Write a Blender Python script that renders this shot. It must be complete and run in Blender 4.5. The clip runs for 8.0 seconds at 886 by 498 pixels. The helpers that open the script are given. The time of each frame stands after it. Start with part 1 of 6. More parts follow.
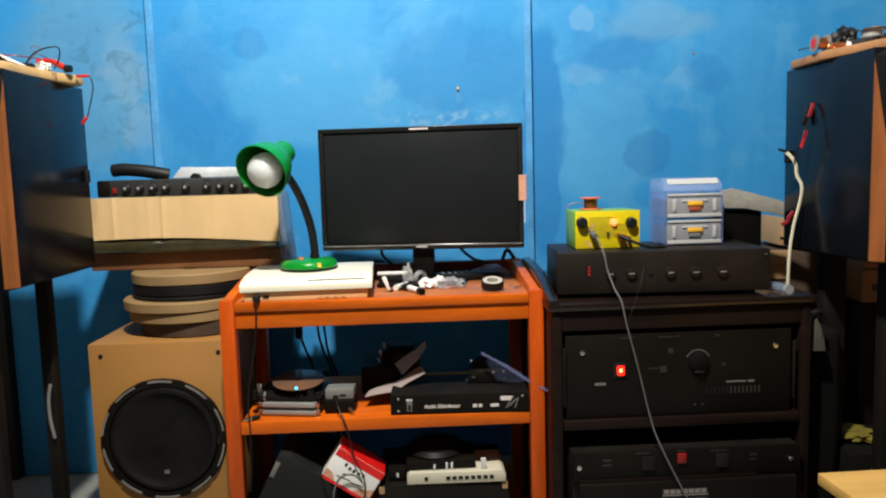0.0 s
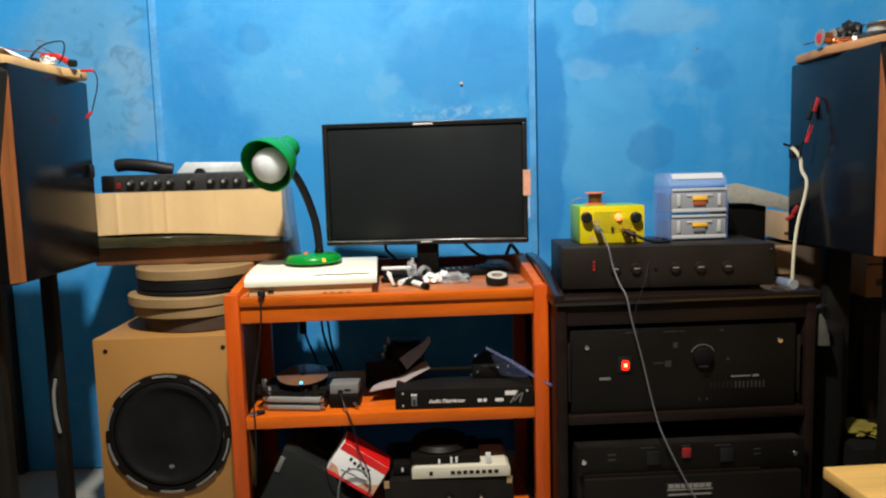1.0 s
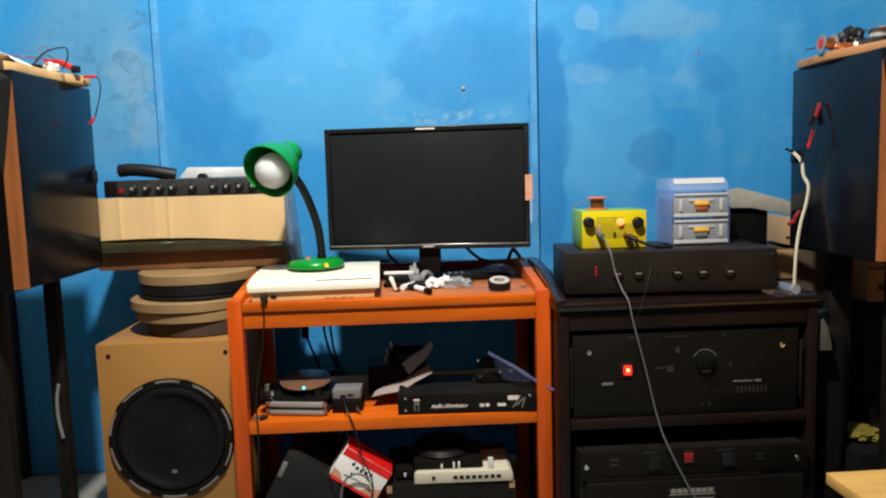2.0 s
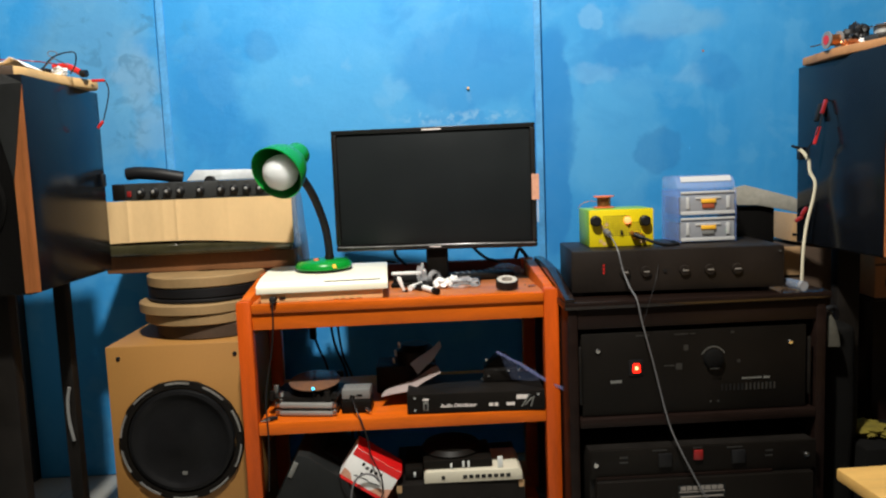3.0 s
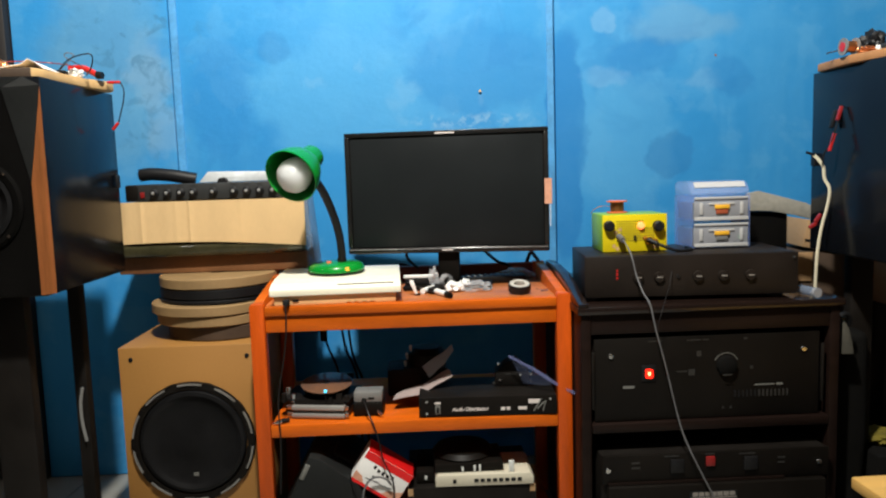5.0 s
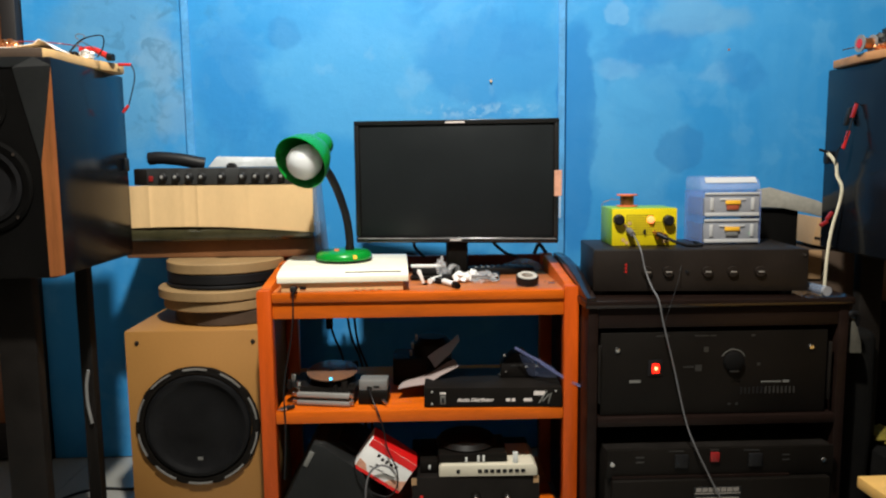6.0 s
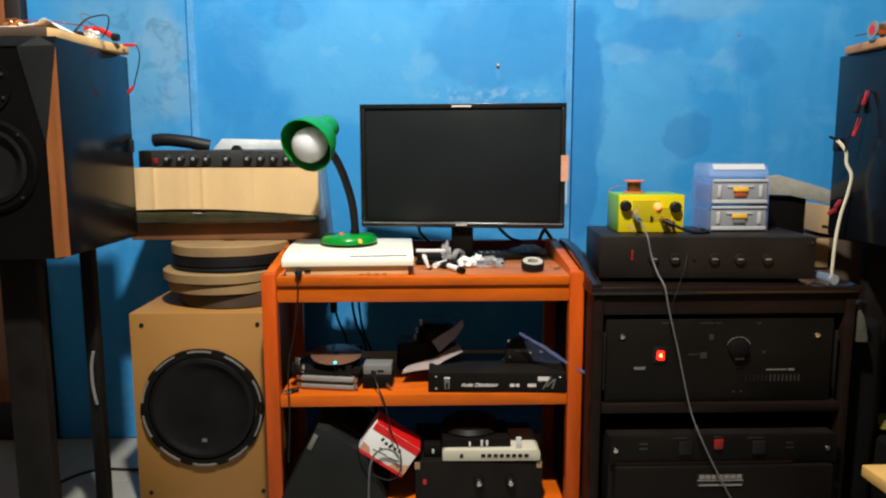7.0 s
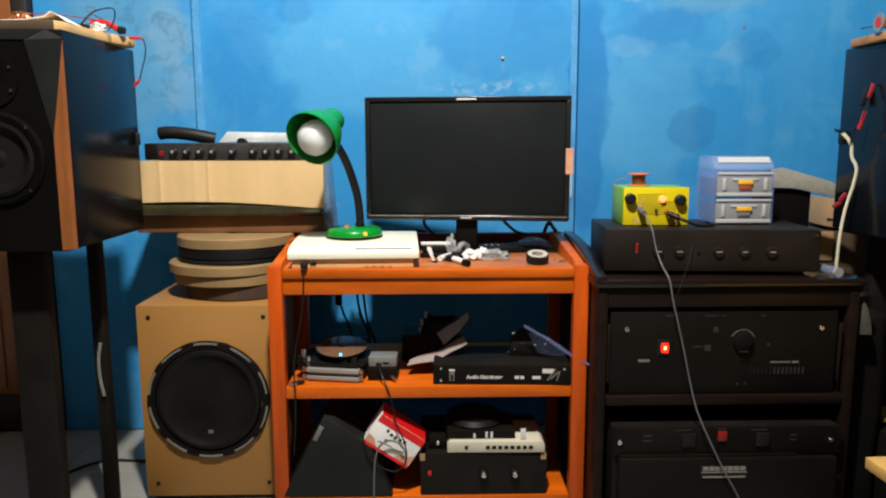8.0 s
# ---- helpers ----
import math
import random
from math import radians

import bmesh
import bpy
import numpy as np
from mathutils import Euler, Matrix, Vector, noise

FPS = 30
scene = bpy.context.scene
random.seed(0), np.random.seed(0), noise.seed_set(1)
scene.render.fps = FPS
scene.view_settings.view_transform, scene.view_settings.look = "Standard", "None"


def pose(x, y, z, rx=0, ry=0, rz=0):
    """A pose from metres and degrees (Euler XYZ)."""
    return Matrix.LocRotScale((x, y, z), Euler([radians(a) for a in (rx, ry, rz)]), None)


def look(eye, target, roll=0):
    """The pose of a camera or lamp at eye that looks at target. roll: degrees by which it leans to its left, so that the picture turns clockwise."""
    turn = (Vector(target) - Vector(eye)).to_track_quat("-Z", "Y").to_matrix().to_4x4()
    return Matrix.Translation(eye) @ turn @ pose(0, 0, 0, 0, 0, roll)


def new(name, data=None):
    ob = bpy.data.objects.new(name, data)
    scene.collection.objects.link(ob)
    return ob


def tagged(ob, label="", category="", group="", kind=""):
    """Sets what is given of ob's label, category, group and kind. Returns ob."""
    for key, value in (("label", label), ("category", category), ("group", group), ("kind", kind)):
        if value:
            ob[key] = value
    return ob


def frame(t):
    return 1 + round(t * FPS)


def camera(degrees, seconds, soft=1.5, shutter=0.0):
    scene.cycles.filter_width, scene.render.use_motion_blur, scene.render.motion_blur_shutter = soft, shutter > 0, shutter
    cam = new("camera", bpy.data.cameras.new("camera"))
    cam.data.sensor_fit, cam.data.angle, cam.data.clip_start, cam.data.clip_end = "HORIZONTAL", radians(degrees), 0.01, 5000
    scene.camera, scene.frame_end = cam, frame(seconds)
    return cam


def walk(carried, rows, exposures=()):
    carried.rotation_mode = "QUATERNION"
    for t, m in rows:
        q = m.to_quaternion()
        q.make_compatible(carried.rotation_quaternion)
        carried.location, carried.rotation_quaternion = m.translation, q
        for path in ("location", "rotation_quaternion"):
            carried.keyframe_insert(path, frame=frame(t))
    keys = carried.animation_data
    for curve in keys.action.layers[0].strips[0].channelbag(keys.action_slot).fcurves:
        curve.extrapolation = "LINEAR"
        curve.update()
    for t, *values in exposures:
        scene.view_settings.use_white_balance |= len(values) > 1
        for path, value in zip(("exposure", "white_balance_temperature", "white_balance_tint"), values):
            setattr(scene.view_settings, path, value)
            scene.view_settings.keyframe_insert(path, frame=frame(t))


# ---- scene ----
cam = camera(62.7, 8.0, soft=2.2)
PATH = [
    (0, (0.028, -0.149, 0.875), (0.112, 1.839, 0.672), -1.6),
    (0.5, (0.032, -0.147, 0.872), (0.115, 1.84, 0.662), -1.5),
    (1, (0.017, -0.149, 0.872), (0.101, 1.838, 0.659), -1.6),
    (1.5, (0.016, -0.149, 0.882), (0.1, 1.838, 0.67), -1.5),
    (3, (0.0, -0.155, 0.88), (0.077, 1.833, 0.673), -2.2),
    (3.5, (-0.006, -0.15, 0.888), (0.067, 1.838, 0.679), -2.2),
    (4, (-0.014, -0.153, 0.892), (0.059, 1.835, 0.683), -2.1),
    (4.5, (-0.019, -0.154, 0.892), (0.053, 1.834, 0.686), -2.1),
    (6, (-0.035, -0.148, 0.891), (0.025, 1.837, 0.655), -0.6),
    (6.5, (-0.042, -0.143, 0.892), (0.015, 1.84, 0.635), -0.3),
    (7, (-0.04, -0.142, 0.889), (0.011, 1.838, 0.613), -0.1),
    (7.5, (-0.041, -0.147, 0.888), (0.005, 1.831, 0.6), -0.1),
    (8, (-0.045, -0.147, 0.889), (-0.002, 1.831, 0.594), -0.1),
]
walk(cam, [(t, look(eye, target, roll)) for t, eye, target, roll in PATH])

# ---- world and light ----
world = bpy.data.worlds.new("night")
scene.world = world
world.use_nodes = True
world.node_tree.nodes["Background"].inputs[0].default_value = (0.03, 0.03, 0.03, 1)
world.node_tree.nodes["Background"].inputs[1].default_value = 0.02

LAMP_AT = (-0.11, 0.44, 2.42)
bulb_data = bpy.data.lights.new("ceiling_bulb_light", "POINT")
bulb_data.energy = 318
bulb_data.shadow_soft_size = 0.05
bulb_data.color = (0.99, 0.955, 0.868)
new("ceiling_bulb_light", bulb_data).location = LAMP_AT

# ---- materials ----


def rgb(r, g, b):
    """Linear colour from 0-255 display values."""
    return tuple((c / 255 / 12.92) if c / 255 <= 0.04045 else ((c / 255 + 0.055) / 1.055) ** 2.4 for c in (r, g, b)) + (1,)


def mat(name, color, rough=0.5, metal=0.0, vary=0.18, scale=9.0, grain=120.0, bump=0.15, coat=0.0, spec=0.5, stretch=None, color2=None, rand=0.0):
    """A painted, wooden, plastic or metal surface with mottling at two scales and a fine relief."""
    m = bpy.data.materials.new(name)
    m.use_nodes = True
    nt = m.node_tree
    n, l = nt.nodes, nt.links
    b = n["Principled BSDF"]
    b.inputs["Metallic"].default_value = metal
    b.inputs["Coat Weight"].default_value = coat
    b.inputs["Specular IOR Level"].default_value = spec
    tc = n.new("ShaderNodeTexCoord")
    mp = n.new("ShaderNodeMapping")
    if stretch:
        mp.inputs["Scale"].default_value = stretch
    l.new(tc.outputs["Object"], mp.inputs[0])
    big, fine = n.new("ShaderNodeTexNoise"), n.new("ShaderNodeTexNoise")
    big.inputs["Scale"].default_value, big.inputs["Detail"].default_value = scale, 5
    fine.inputs["Scale"].default_value, fine.inputs["Detail"].default_value = grain, 3
    l.new(mp.outputs[0], big.inputs[0])
    l.new(mp.outputs[0], fine.inputs[0])
    add = n.new("ShaderNodeMath")
    add.operation = "MULTIPLY_ADD"
    add.inputs[1].default_value = 0.35
    l.new(fine.outputs[0], add.inputs[0])
    l.new(big.outputs[0], add.inputs[2])
    ramp = n.new("ShaderNodeValToRGB")
    ramp.color_ramp.elements[0].position, ramp.color_ramp.elements[1].position = 0.42, 0.95
    lo = tuple(c * (1 - vary) for c in color[:3]) + (1,)
    hi = color2 if color2 else tuple(min(1, c * (1 + vary)) for c in color[:3]) + (1,)
    ramp.color_ramp.elements[0].color, ramp.color_ramp.elements[1].color = lo, hi
    l.new(add.outputs[0], ramp.inputs[0])
    if rand:
        oi, hsv, mr = n.new("ShaderNodeObjectInfo"), n.new("ShaderNodeHueSaturation"), n.new("ShaderNodeMapRange")
        mr.inputs["To Min"].default_value, mr.inputs["To Max"].default_value = 1 - rand, 1 + rand
        l.new(oi.outputs["Random"], mr.inputs[0])
        l.new(mr.outputs[0], hsv.inputs["Value"])
        l.new(ramp.outputs[0], hsv.inputs["Color"])
        l.new(hsv.outputs[0], b.inputs["Base Color"])
    else:
        l.new(ramp.outputs[0], b.inputs["Base Color"])
    rr = n.new("ShaderNodeMapRange")
    rr.inputs["To Min"].default_value, rr.inputs["To Max"].default_value = max(0.02, rough * 0.8), min(1, rough * 1.2)
    l.new(big.outputs[0], rr.inputs[0])
    l.new(rr.outputs[0], b.inputs["Roughness"])
    bp = n.new("ShaderNodeBump")
    bp.inputs["Strength"].default_value, bp.inputs["Distance"].default_value = bump, 0.002
    l.new(add.outputs[0], bp.inputs["Height"])
    l.new(bp.outputs[0], b.inputs["Normal"])
    return m


def glow(name, color, strength):
    m = bpy.data.materials.new(name)
    m.use_nodes = True
    b = m.node_tree.nodes["Principled BSDF"]
    b.inputs["Base Color"].default_value = color
    b.inputs["Emission Color"].default_value = color
    b.inputs["Emission Strength"].default_value = strength
    return m


def clear(name, color, rough=0.1, alpha=0.5):
    """Thin translucent plastic."""
    m = bpy.data.materials.new(name)
    m.use_nodes = True
    b = m.node_tree.nodes["Principled BSDF"]
    b.inputs["Base Color"].default_value = color
    b.inputs["Roughness"].default_value = rough
    b.inputs["Alpha"].default_value = alpha
    return m


def wall_paint(name):
    """Old blue distemper on panels: chalky light blotches, dark blue patches, scuffs and a rough relief."""
    m = bpy.data.materials.new(name)
    m.use_nodes = True
    n, l = m.node_tree.nodes, m.node_tree.links
    b = n["Principled BSDF"]
    b.inputs["Specular IOR Level"].default_value = 0.16
    geo = n.new("ShaderNodeNewGeometry")

    def noise_at(scale, detail, rough, lo, hi, distort=0.0, stretch=(1, 1, 1)):
        mp = n.new("ShaderNodeMapping")
        mp.inputs["Scale"].default_value = stretch
        l.new(geo.outputs["Position"], mp.inputs[0])
        t = n.new("ShaderNodeTexNoise")
        t.inputs["Scale"].default_value, t.inputs["Detail"].default_value = scale, detail
        t.inputs["Roughness"].default_value, t.inputs["Distortion"].default_value = rough, distort
        l.new(mp.outputs[0], t.inputs[0])
        r = n.new("ShaderNodeMapRange")
        r.interpolation_type = "SMOOTHSTEP"
        r.inputs["From Min"].default_value, r.inputs["From Max"].default_value = lo, hi
        l.new(t.outputs[0], r.inputs[0])
        return r.outputs[0]

    def mix(a, c, fac, amount=1.0):
        x = n.new("ShaderNodeMix")
        x.data_type = "RGBA"
        s = n.new("ShaderNodeMath")
        s.operation = "MULTIPLY"
        s.inputs[1].default_value = amount
        l.new(fac, s.inputs[0])
        l.new(s.outputs[0], x.inputs[0])
        if isinstance(a, tuple):
            x.inputs[6].default_value = a
        else:
            l.new(a, x.inputs[6])
        x.inputs[7].default_value = c
        return x.outputs[2]

    def patch(x, z, wide, tall, edge, wobble=0.06, grain=9.0):
        """A patch of its own ragged shape round one place of the wall."""
        t = n.new("ShaderNodeTexNoise")
        t.inputs["Scale"].default_value, t.inputs["Detail"].default_value = grain, 5
        l.new(geo.outputs["Position"], t.inputs[0])
        w = n.new("ShaderNodeVectorMath")
        w.operation = "MULTIPLY_ADD"
        w.inputs[1].default_value = (2 * wobble, 0, 2 * wobble)
        l.new(t.outputs["Color"], w.inputs[0])
        l.new(geo.outputs["Position"], w.inputs[2])
        q = n.new("ShaderNodeVectorMath")
        q.operation = "SUBTRACT"
        q.inputs[1].default_value = (x + wobble, 0, z + wobble)
        l.new(w.outputs[0], q.inputs[0])
        k = n.new("ShaderNodeVectorMath")
        k.operation = "MULTIPLY"
        k.inputs[1].default_value = (1 / wide, 0, 1 / tall)
        l.new(q.outputs[0], k.inputs[0])
        v = n.new("ShaderNodeVectorMath")
        v.operation = "LENGTH"
        l.new(k.outputs[0], v.inputs[0])
        r = n.new("ShaderNodeMapRange")
        r.interpolation_type = "SMOOTHSTEP"
        r.inputs["From Min"].default_value, r.inputs["From Max"].default_value = 1 + edge, 1 - edge
        l.new(v.outputs["Value"], r.inputs[0])
        return r.outputs[0]

    def both(a, c):
        x = n.new("ShaderNodeMath")
        x.operation = "MULTIPLY"
        l.new(a, x.inputs[0])
        l.new(c, x.inputs[1])
        return x.outputs[0]

    pale, deep, chalk, dark_blue = (0.064, 0.310, 0.620, 1), (0.020, 0.182, 0.481, 1), (0.233, 0.426, 0.620, 1), (0.022, 0.147, 0.388, 1)
    base = (0.029, 0.244, 0.562, 1)
    c = mix(base, pale, noise_at(2.2, 6, 0.6, 0.42, 0.66), 0.7)
    c = mix(c, (0.116, 0.357, 0.620, 1), noise_at(6.5, 5, 0.56, 0.52, 0.60, 0.3), 0.22)
    c = mix(c, deep, noise_at(4.2, 5, 0.55, 0.55, 0.63, 0.6), 0.30)
    c = mix(c, (0.078, 0.326, 0.620, 1), noise_at(5.0, 4, 0.55, 0.50, 0.66, 0.2, (1.6, 1, 0.3)), 0.22)
    # large worn zones of the middle panel
    c = mix(c, (0.078, 0.333, 0.628, 1), patch(-0.242, 1.115, 0.25, 0.16, 0.22, 0.09), 0.65)
    c = mix(c, pale, patch(-0.25, 1.31, 0.20, 0.13, 0.3, 0.09), 0.5)
    c = mix(c, deep, patch(0.175, 1.19, 0.20, 0.135, 0.14, 0.07), 0.36)
    c = mix(c, deep, patch(-0.585, 1.14, 0.095, 0.18, 0.25, 0.07), 0.42)
    c = mix(c, dark_blue, patch(-0.43, 1.265, 0.046, 0.050, 0.16, 0.03), 0.28)
    c = mix(c, chalk, patch(-0.177, 1.205, 0.014, 0.016, 0.6, 0.04, 30), 0.16)
    c = mix(c, chalk, patch(-0.315, 1.165, 0.030, 0.013, 0.6, 0.04, 26), 0.14)
    c = mix(c, chalk, patch(-0.055, 1.125, 0.030, 0.055, 0.6, 0.08, 18), 0.16)
    c = mix(c, chalk, both(noise_at(26, 5, 0.6, 0.46, 0.58), patch(0.155, 1.043, 0.17, 0.020, 0.5, 0.03, 20)), 0.55)
    c = mix(c, chalk, patch(0.18, 1.105, 0.008, 0.018, 0.5, 0.012, 30), 0.14)
    # right panel: deep colour by the joint, a pale field, a round dark patch, clouds
    c = mix(c, deep, patch(0.432, 0.95, 0.062, 0.34, 0.10, 0.045, 11), 0.75)
    c = mix(c, (0.078, 0.326, 0.612, 1), patch(0.615, 0.965, 0.15, 0.18, 0.16, 0.06), 0.5)
    c = mix(c, dark_blue, patch(0.742, 0.925, 0.072, 0.070, 0.10, 0.035, 12), 0.38)
    c = mix(c, chalk, patch(0.55, 1.325, 0.040, 0.036, 0.18, 0.04, 13), 0.30)
    c = mix(c, (0.147, 0.326, 0.512, 1), patch(0.79, 1.31, 0.15, 0.055, 0.35, 0.07), 0.45)
    c = mix(c, chalk, patch(0.55, 1.165, 0.075, 0.022, 0.4, 0.05, 13), 0.24)
    c = mix(c, chalk, patch(0.84, 1.15, 0.055, 0.026, 0.4, 0.05, 13), 0.20)
    c = mix(c, deep, patch(0.67, 1.225, 0.11, 0.055, 0.25, 0.06), 0.42)
    c = mix(c, deep, patch(0.93, 1.15, 0.07, 0.06, 0.25, 0.06), 0.42)
    # left panel: greyed, flaking
    c = mix(c, (0.116, 0.279, 0.419, 1), patch(-0.90, 1.22, 0.17, 0.30, 0.3, 0.08), 0.50)
    c = mix(c, (0.233, 0.364, 0.481, 1), patch(-0.79, 1.175, 0.055, 0.12, 0.4, 0.09, 14), 0.34)
    c = mix(c, (0.233, 0.364, 0.481, 1), patch(-0.75, 1.02, 0.050, 0.06, 0.4, 0.07, 14), 0.30)
    flakes = noise_at(15.0, 5, 0.6, 0.535, 0.635, 0.5)
    c = mix(c, (0.039, 0.132, 0.233, 1), both(flakes, patch(-0.80, 1.33, 0.17, 0.16, 0.5, 0.08)), 0.42)
    c = mix(c, (0.039, 0.132, 0.248, 1), both(flakes, patch(-0.79, 1.06, 0.10, 0.10, 0.5, 0.08)), 0.30)
    l.new(c, b.inputs["Base Color"])
    rough = n.new("ShaderNodeMapRange")
    rough.inputs["To Min"].default_value, rough.inputs["To Max"].default_value = 0.50, 0.72
    l.new(noise_at(7, 4, 0.6, 0.3, 0.7), rough.inputs[0])
    l.new(rough.outputs[0], b.inputs["Roughness"])
    bp = n.new("ShaderNodeBump")
    bp.inputs["Strength"].default_value, bp.inputs["Distance"].default_value = 0.2, 0.004
    l.new(noise_at(22, 8, 0.65, 0.25, 0.8), bp.inputs["Height"])
    l.new(bp.outputs[0], b.inputs["Normal"])
    return m


BLUE = wall_paint("blue_wall_paint")
# unseen walls and ceiling: dark brown chosen to hold the fill light down
UNSEEN_WALL = mat("brown_plywood_wall", (0.035, 0.023, 0.015, 1), 0.6, vary=0.3, scale=3, stretch=(6, 6, 1))
UNSEEN_CEIL = mat("ceiling_board", rgb(68, 60, 50), 0.8, scale=3)
TILE = mat("white_ceramic_tile", (0.29, 0.285, 0.26, 1), 0.22, vary=0.08, scale=6, bump=0.03, rand=0.05)
GROUT = mat("dirty_grout", (0.1400, 0.1330, 0.1190, 1), 0.9, scale=20)
DOORWOOD = mat("brown_door_wood", (0.235, 0.075, 0.022, 1), 0.4, vary=0.35, scale=4, grain=30, stretch=(9, 9, 0.7), coat=0.2)
DARKWOOD = mat("dark_frame_wood", (0.012, 0.010, 0.010, 1), 0.6)
ORANGE = mat("orange_stained_wood", (0.53, 0.098, 0.003, 1), 0.4, vary=0.3, scale=3.5, grain=40, stretch=(1, 7, 7), coat=0.1, bump=0.06, spec=0.3)
ORANGE_UP = mat("orange_stained_post", (0.49, 0.070, 0.0035, 1), 0.4, vary=0.3, scale=3.5, grain=40, stretch=(7, 7, 1), coat=0.1, bump=0.06, spec=0.3)
# trolley orange darkened to maroon, shade put into the back rail's colour
SHADED_MAROON = mat("maroon_stained_wood", (0.16, 0.022, 0.012, 1), 0.45, vary=0.3, scale=4, grain=40, stretch=(1, 7, 7), bump=0.06, spec=0.25)
# grey of the strip that draws the bezel's highlight
BEZEL_GLINT = mat("shiny_grey_trim", (0.30, 0.30, 0.30, 1), 0.3, 0.4, vary=0.5, scale=25)
TOPBOARD = mat("worn_trolley_board", (0.42, 0.13, 0.035, 1), 0.4, vary=0.4, scale=7, grain=60, stretch=(1, 5, 5), bump=0.08)
MDF = mat("raw_mdf", (0.3268, 0.1558, 0.0365, 1), 0.6, vary=0.13, scale=3, grain=200, bump=0.05)
OFFCUT = mat("mdf_offcut", (0.55, 0.34, 0.14, 1), 0.75, vary=0.2, scale=9, grain=150)
MDF_RING = mat("cut_mdf", (0.2610, 0.1631, 0.0689, 1), 0.75, vary=0.2, scale=9, grain=150)
CARD = mat("cardboard", (0.6192, 0.4214, 0.2064, 1), 0.8, vary=0.08, scale=5, grain=60, stretch=(2, 2, 1), bump=0.1)
CARD_DIM = mat("brown_cardboard", (0.30, 0.12, 0.045, 1), 0.6, vary=0.25, scale=8)
TAPE = mat("glossy_packing_film", (0.0375, 0.0338, 0.0165, 1), 0.09, vary=0.5, scale=14, bump=0.5, coat=0.4)
BLACK = mat("black_plastic", (0.0058, 0.0046, 0.0036, 1), 0.5, vary=0.35, scale=6, spec=0.14)
MATT = mat("matt_black_metal", (0.0080, 0.0066, 0.0056, 1), 0.5, vary=0.35, scale=14, bump=0.08, spec=0.18)
RUBBER = mat("black_rubber", (0.0064, 0.0064, 0.0072, 1), 0.5, spec=0.3)
CONE = mat("black_paper_cone", (0.0065, 0.0065, 0.007, 1), 0.42, vary=0.3, scale=20, spec=0.15)
GLOSS = mat("gloss_black_laminate", (0.0055, 0.0064, 0.0085, 1), 0.19, vary=0.3, scale=5, bump=0.01, spec=0.17)
BAFFLE = mat("dark_baffle", (0.011, 0.012, 0.012, 1), 0.5, vary=0.3, spec=0.22)
TEAK = mat("teak_veneer", (0.4000, 0.1360, 0.0400, 1), 0.4, vary=0.4, scale=5, grain=50, stretch=(12, 12, 0.8))
SCREEN = mat("monitor_glass", (0.0115, 0.0135, 0.0145, 1), 0.3, vary=0.1, bump=0.0, spec=0.12)
BEZEL = mat("piano_black_bezel", (0.010, 0.010, 0.010, 1), 0.2, vary=0.1, bump=0.02)
IVORY = mat("ivory_plastic", (0.90, 0.85, 0.68, 1), 0.32, vary=0.07, scale=5, bump=0.03)
TANP = mat("yellowed_plastic", (0.55, 0.36, 0.16, 1), 0.5, vary=0.2, scale=12)
GREEN = mat("green_enamel", (0.002, 0.215, 0.022, 1), 0.28, vary=0.12, bump=0.03, coat=0.25, spec=0.3)
FROST = mat("opal_bulb", (0.89, 0.94, 1.0, 1), 0.35, vary=0.02, bump=0.0)
opal = FROST.node_tree.nodes["Principled BSDF"].inputs
opal["Subsurface Weight"].default_value = 0.8
opal["Subsurface Radius"].default_value = (1, 1, 1)
opal["Subsurface Scale"].default_value = 0.12
YELLOW = mat("lime_yellow_metal", (0.66, 0.52, 0.006, 1), 0.35, vary=0.1, bump=0.04)
HOLE = mat("perforation_dark", (0.02, 0.018, 0.004, 1), 0.7)
LILAC = clear("lilac_drawer_plastic", (0.24, 0.33, 0.68, 1), 0.10, 0.34)
FROSTY = clear("clear_drawer_plastic", (0.33, 0.34, 0.37, 1), 0.18, 0.72)
CLEARBAG = clear("clear_polythene", (0.80, 0.80, 0.82, 1), 0.12, 0.26)
SHEET = clear("blue_acrylic_strip", (0.16, 0.18, 0.36, 1), 0.15, 0.4)
FILM = clear("faint_blue_sheet", (0.14, 0.18, 0.32, 1), 0.1, 0.10)
LEAFLET = mat("pinkish_paper", (0.3036, 0.2442, 0.2310, 1), 0.6, vary=0.1)
LABEL = mat("yellow_label", (0.80, 0.42, 0.03, 1), 0.5, vary=0.06)
WHITE = mat("white_paper", (0.78, 0.78, 0.76, 1), 0.7, vary=0.06)
GREYBOX = mat("grey_white_case", (0.58, 0.60, 0.58, 1), 0.45, vary=0.08, scale=14)
BEIGE = mat("beige_switch_case", (0.5270, 0.4930, 0.3910, 1), 0.4, vary=0.08)
REDCARD = mat("red_printed_card", (0.66, 0.010, 0.010, 1), 0.3, vary=0.12)
REDP = mat("red_plastic", (0.46, 0.014, 0.012, 1), 0.35, vary=0.1)
CHROME = mat("chrome", (0.72, 0.72, 0.72, 1), 0.2, 1.0, vary=0.1, bump=0.02)
ALU = mat("finned_aluminium", (0.3393, 0.3335, 0.3159, 1), 0.35, 0.35, vary=0.15)
COPPER = mat("copper_winding", (0.5250, 0.2100, 0.0840, 1), 0.3, 0.9, vary=0.15)
ORANGEP = mat("orange_flange", (0.72, 0.16, 0.06, 1), 0.4, vary=0.1)
GREYCORD = mat("grey_cord", (0.11, 0.11, 0.115, 1), 0.5)
CREAM = mat("cream_ribbon_cable", (0.62, 0.58, 0.44, 1), 0.5, vary=0.12)
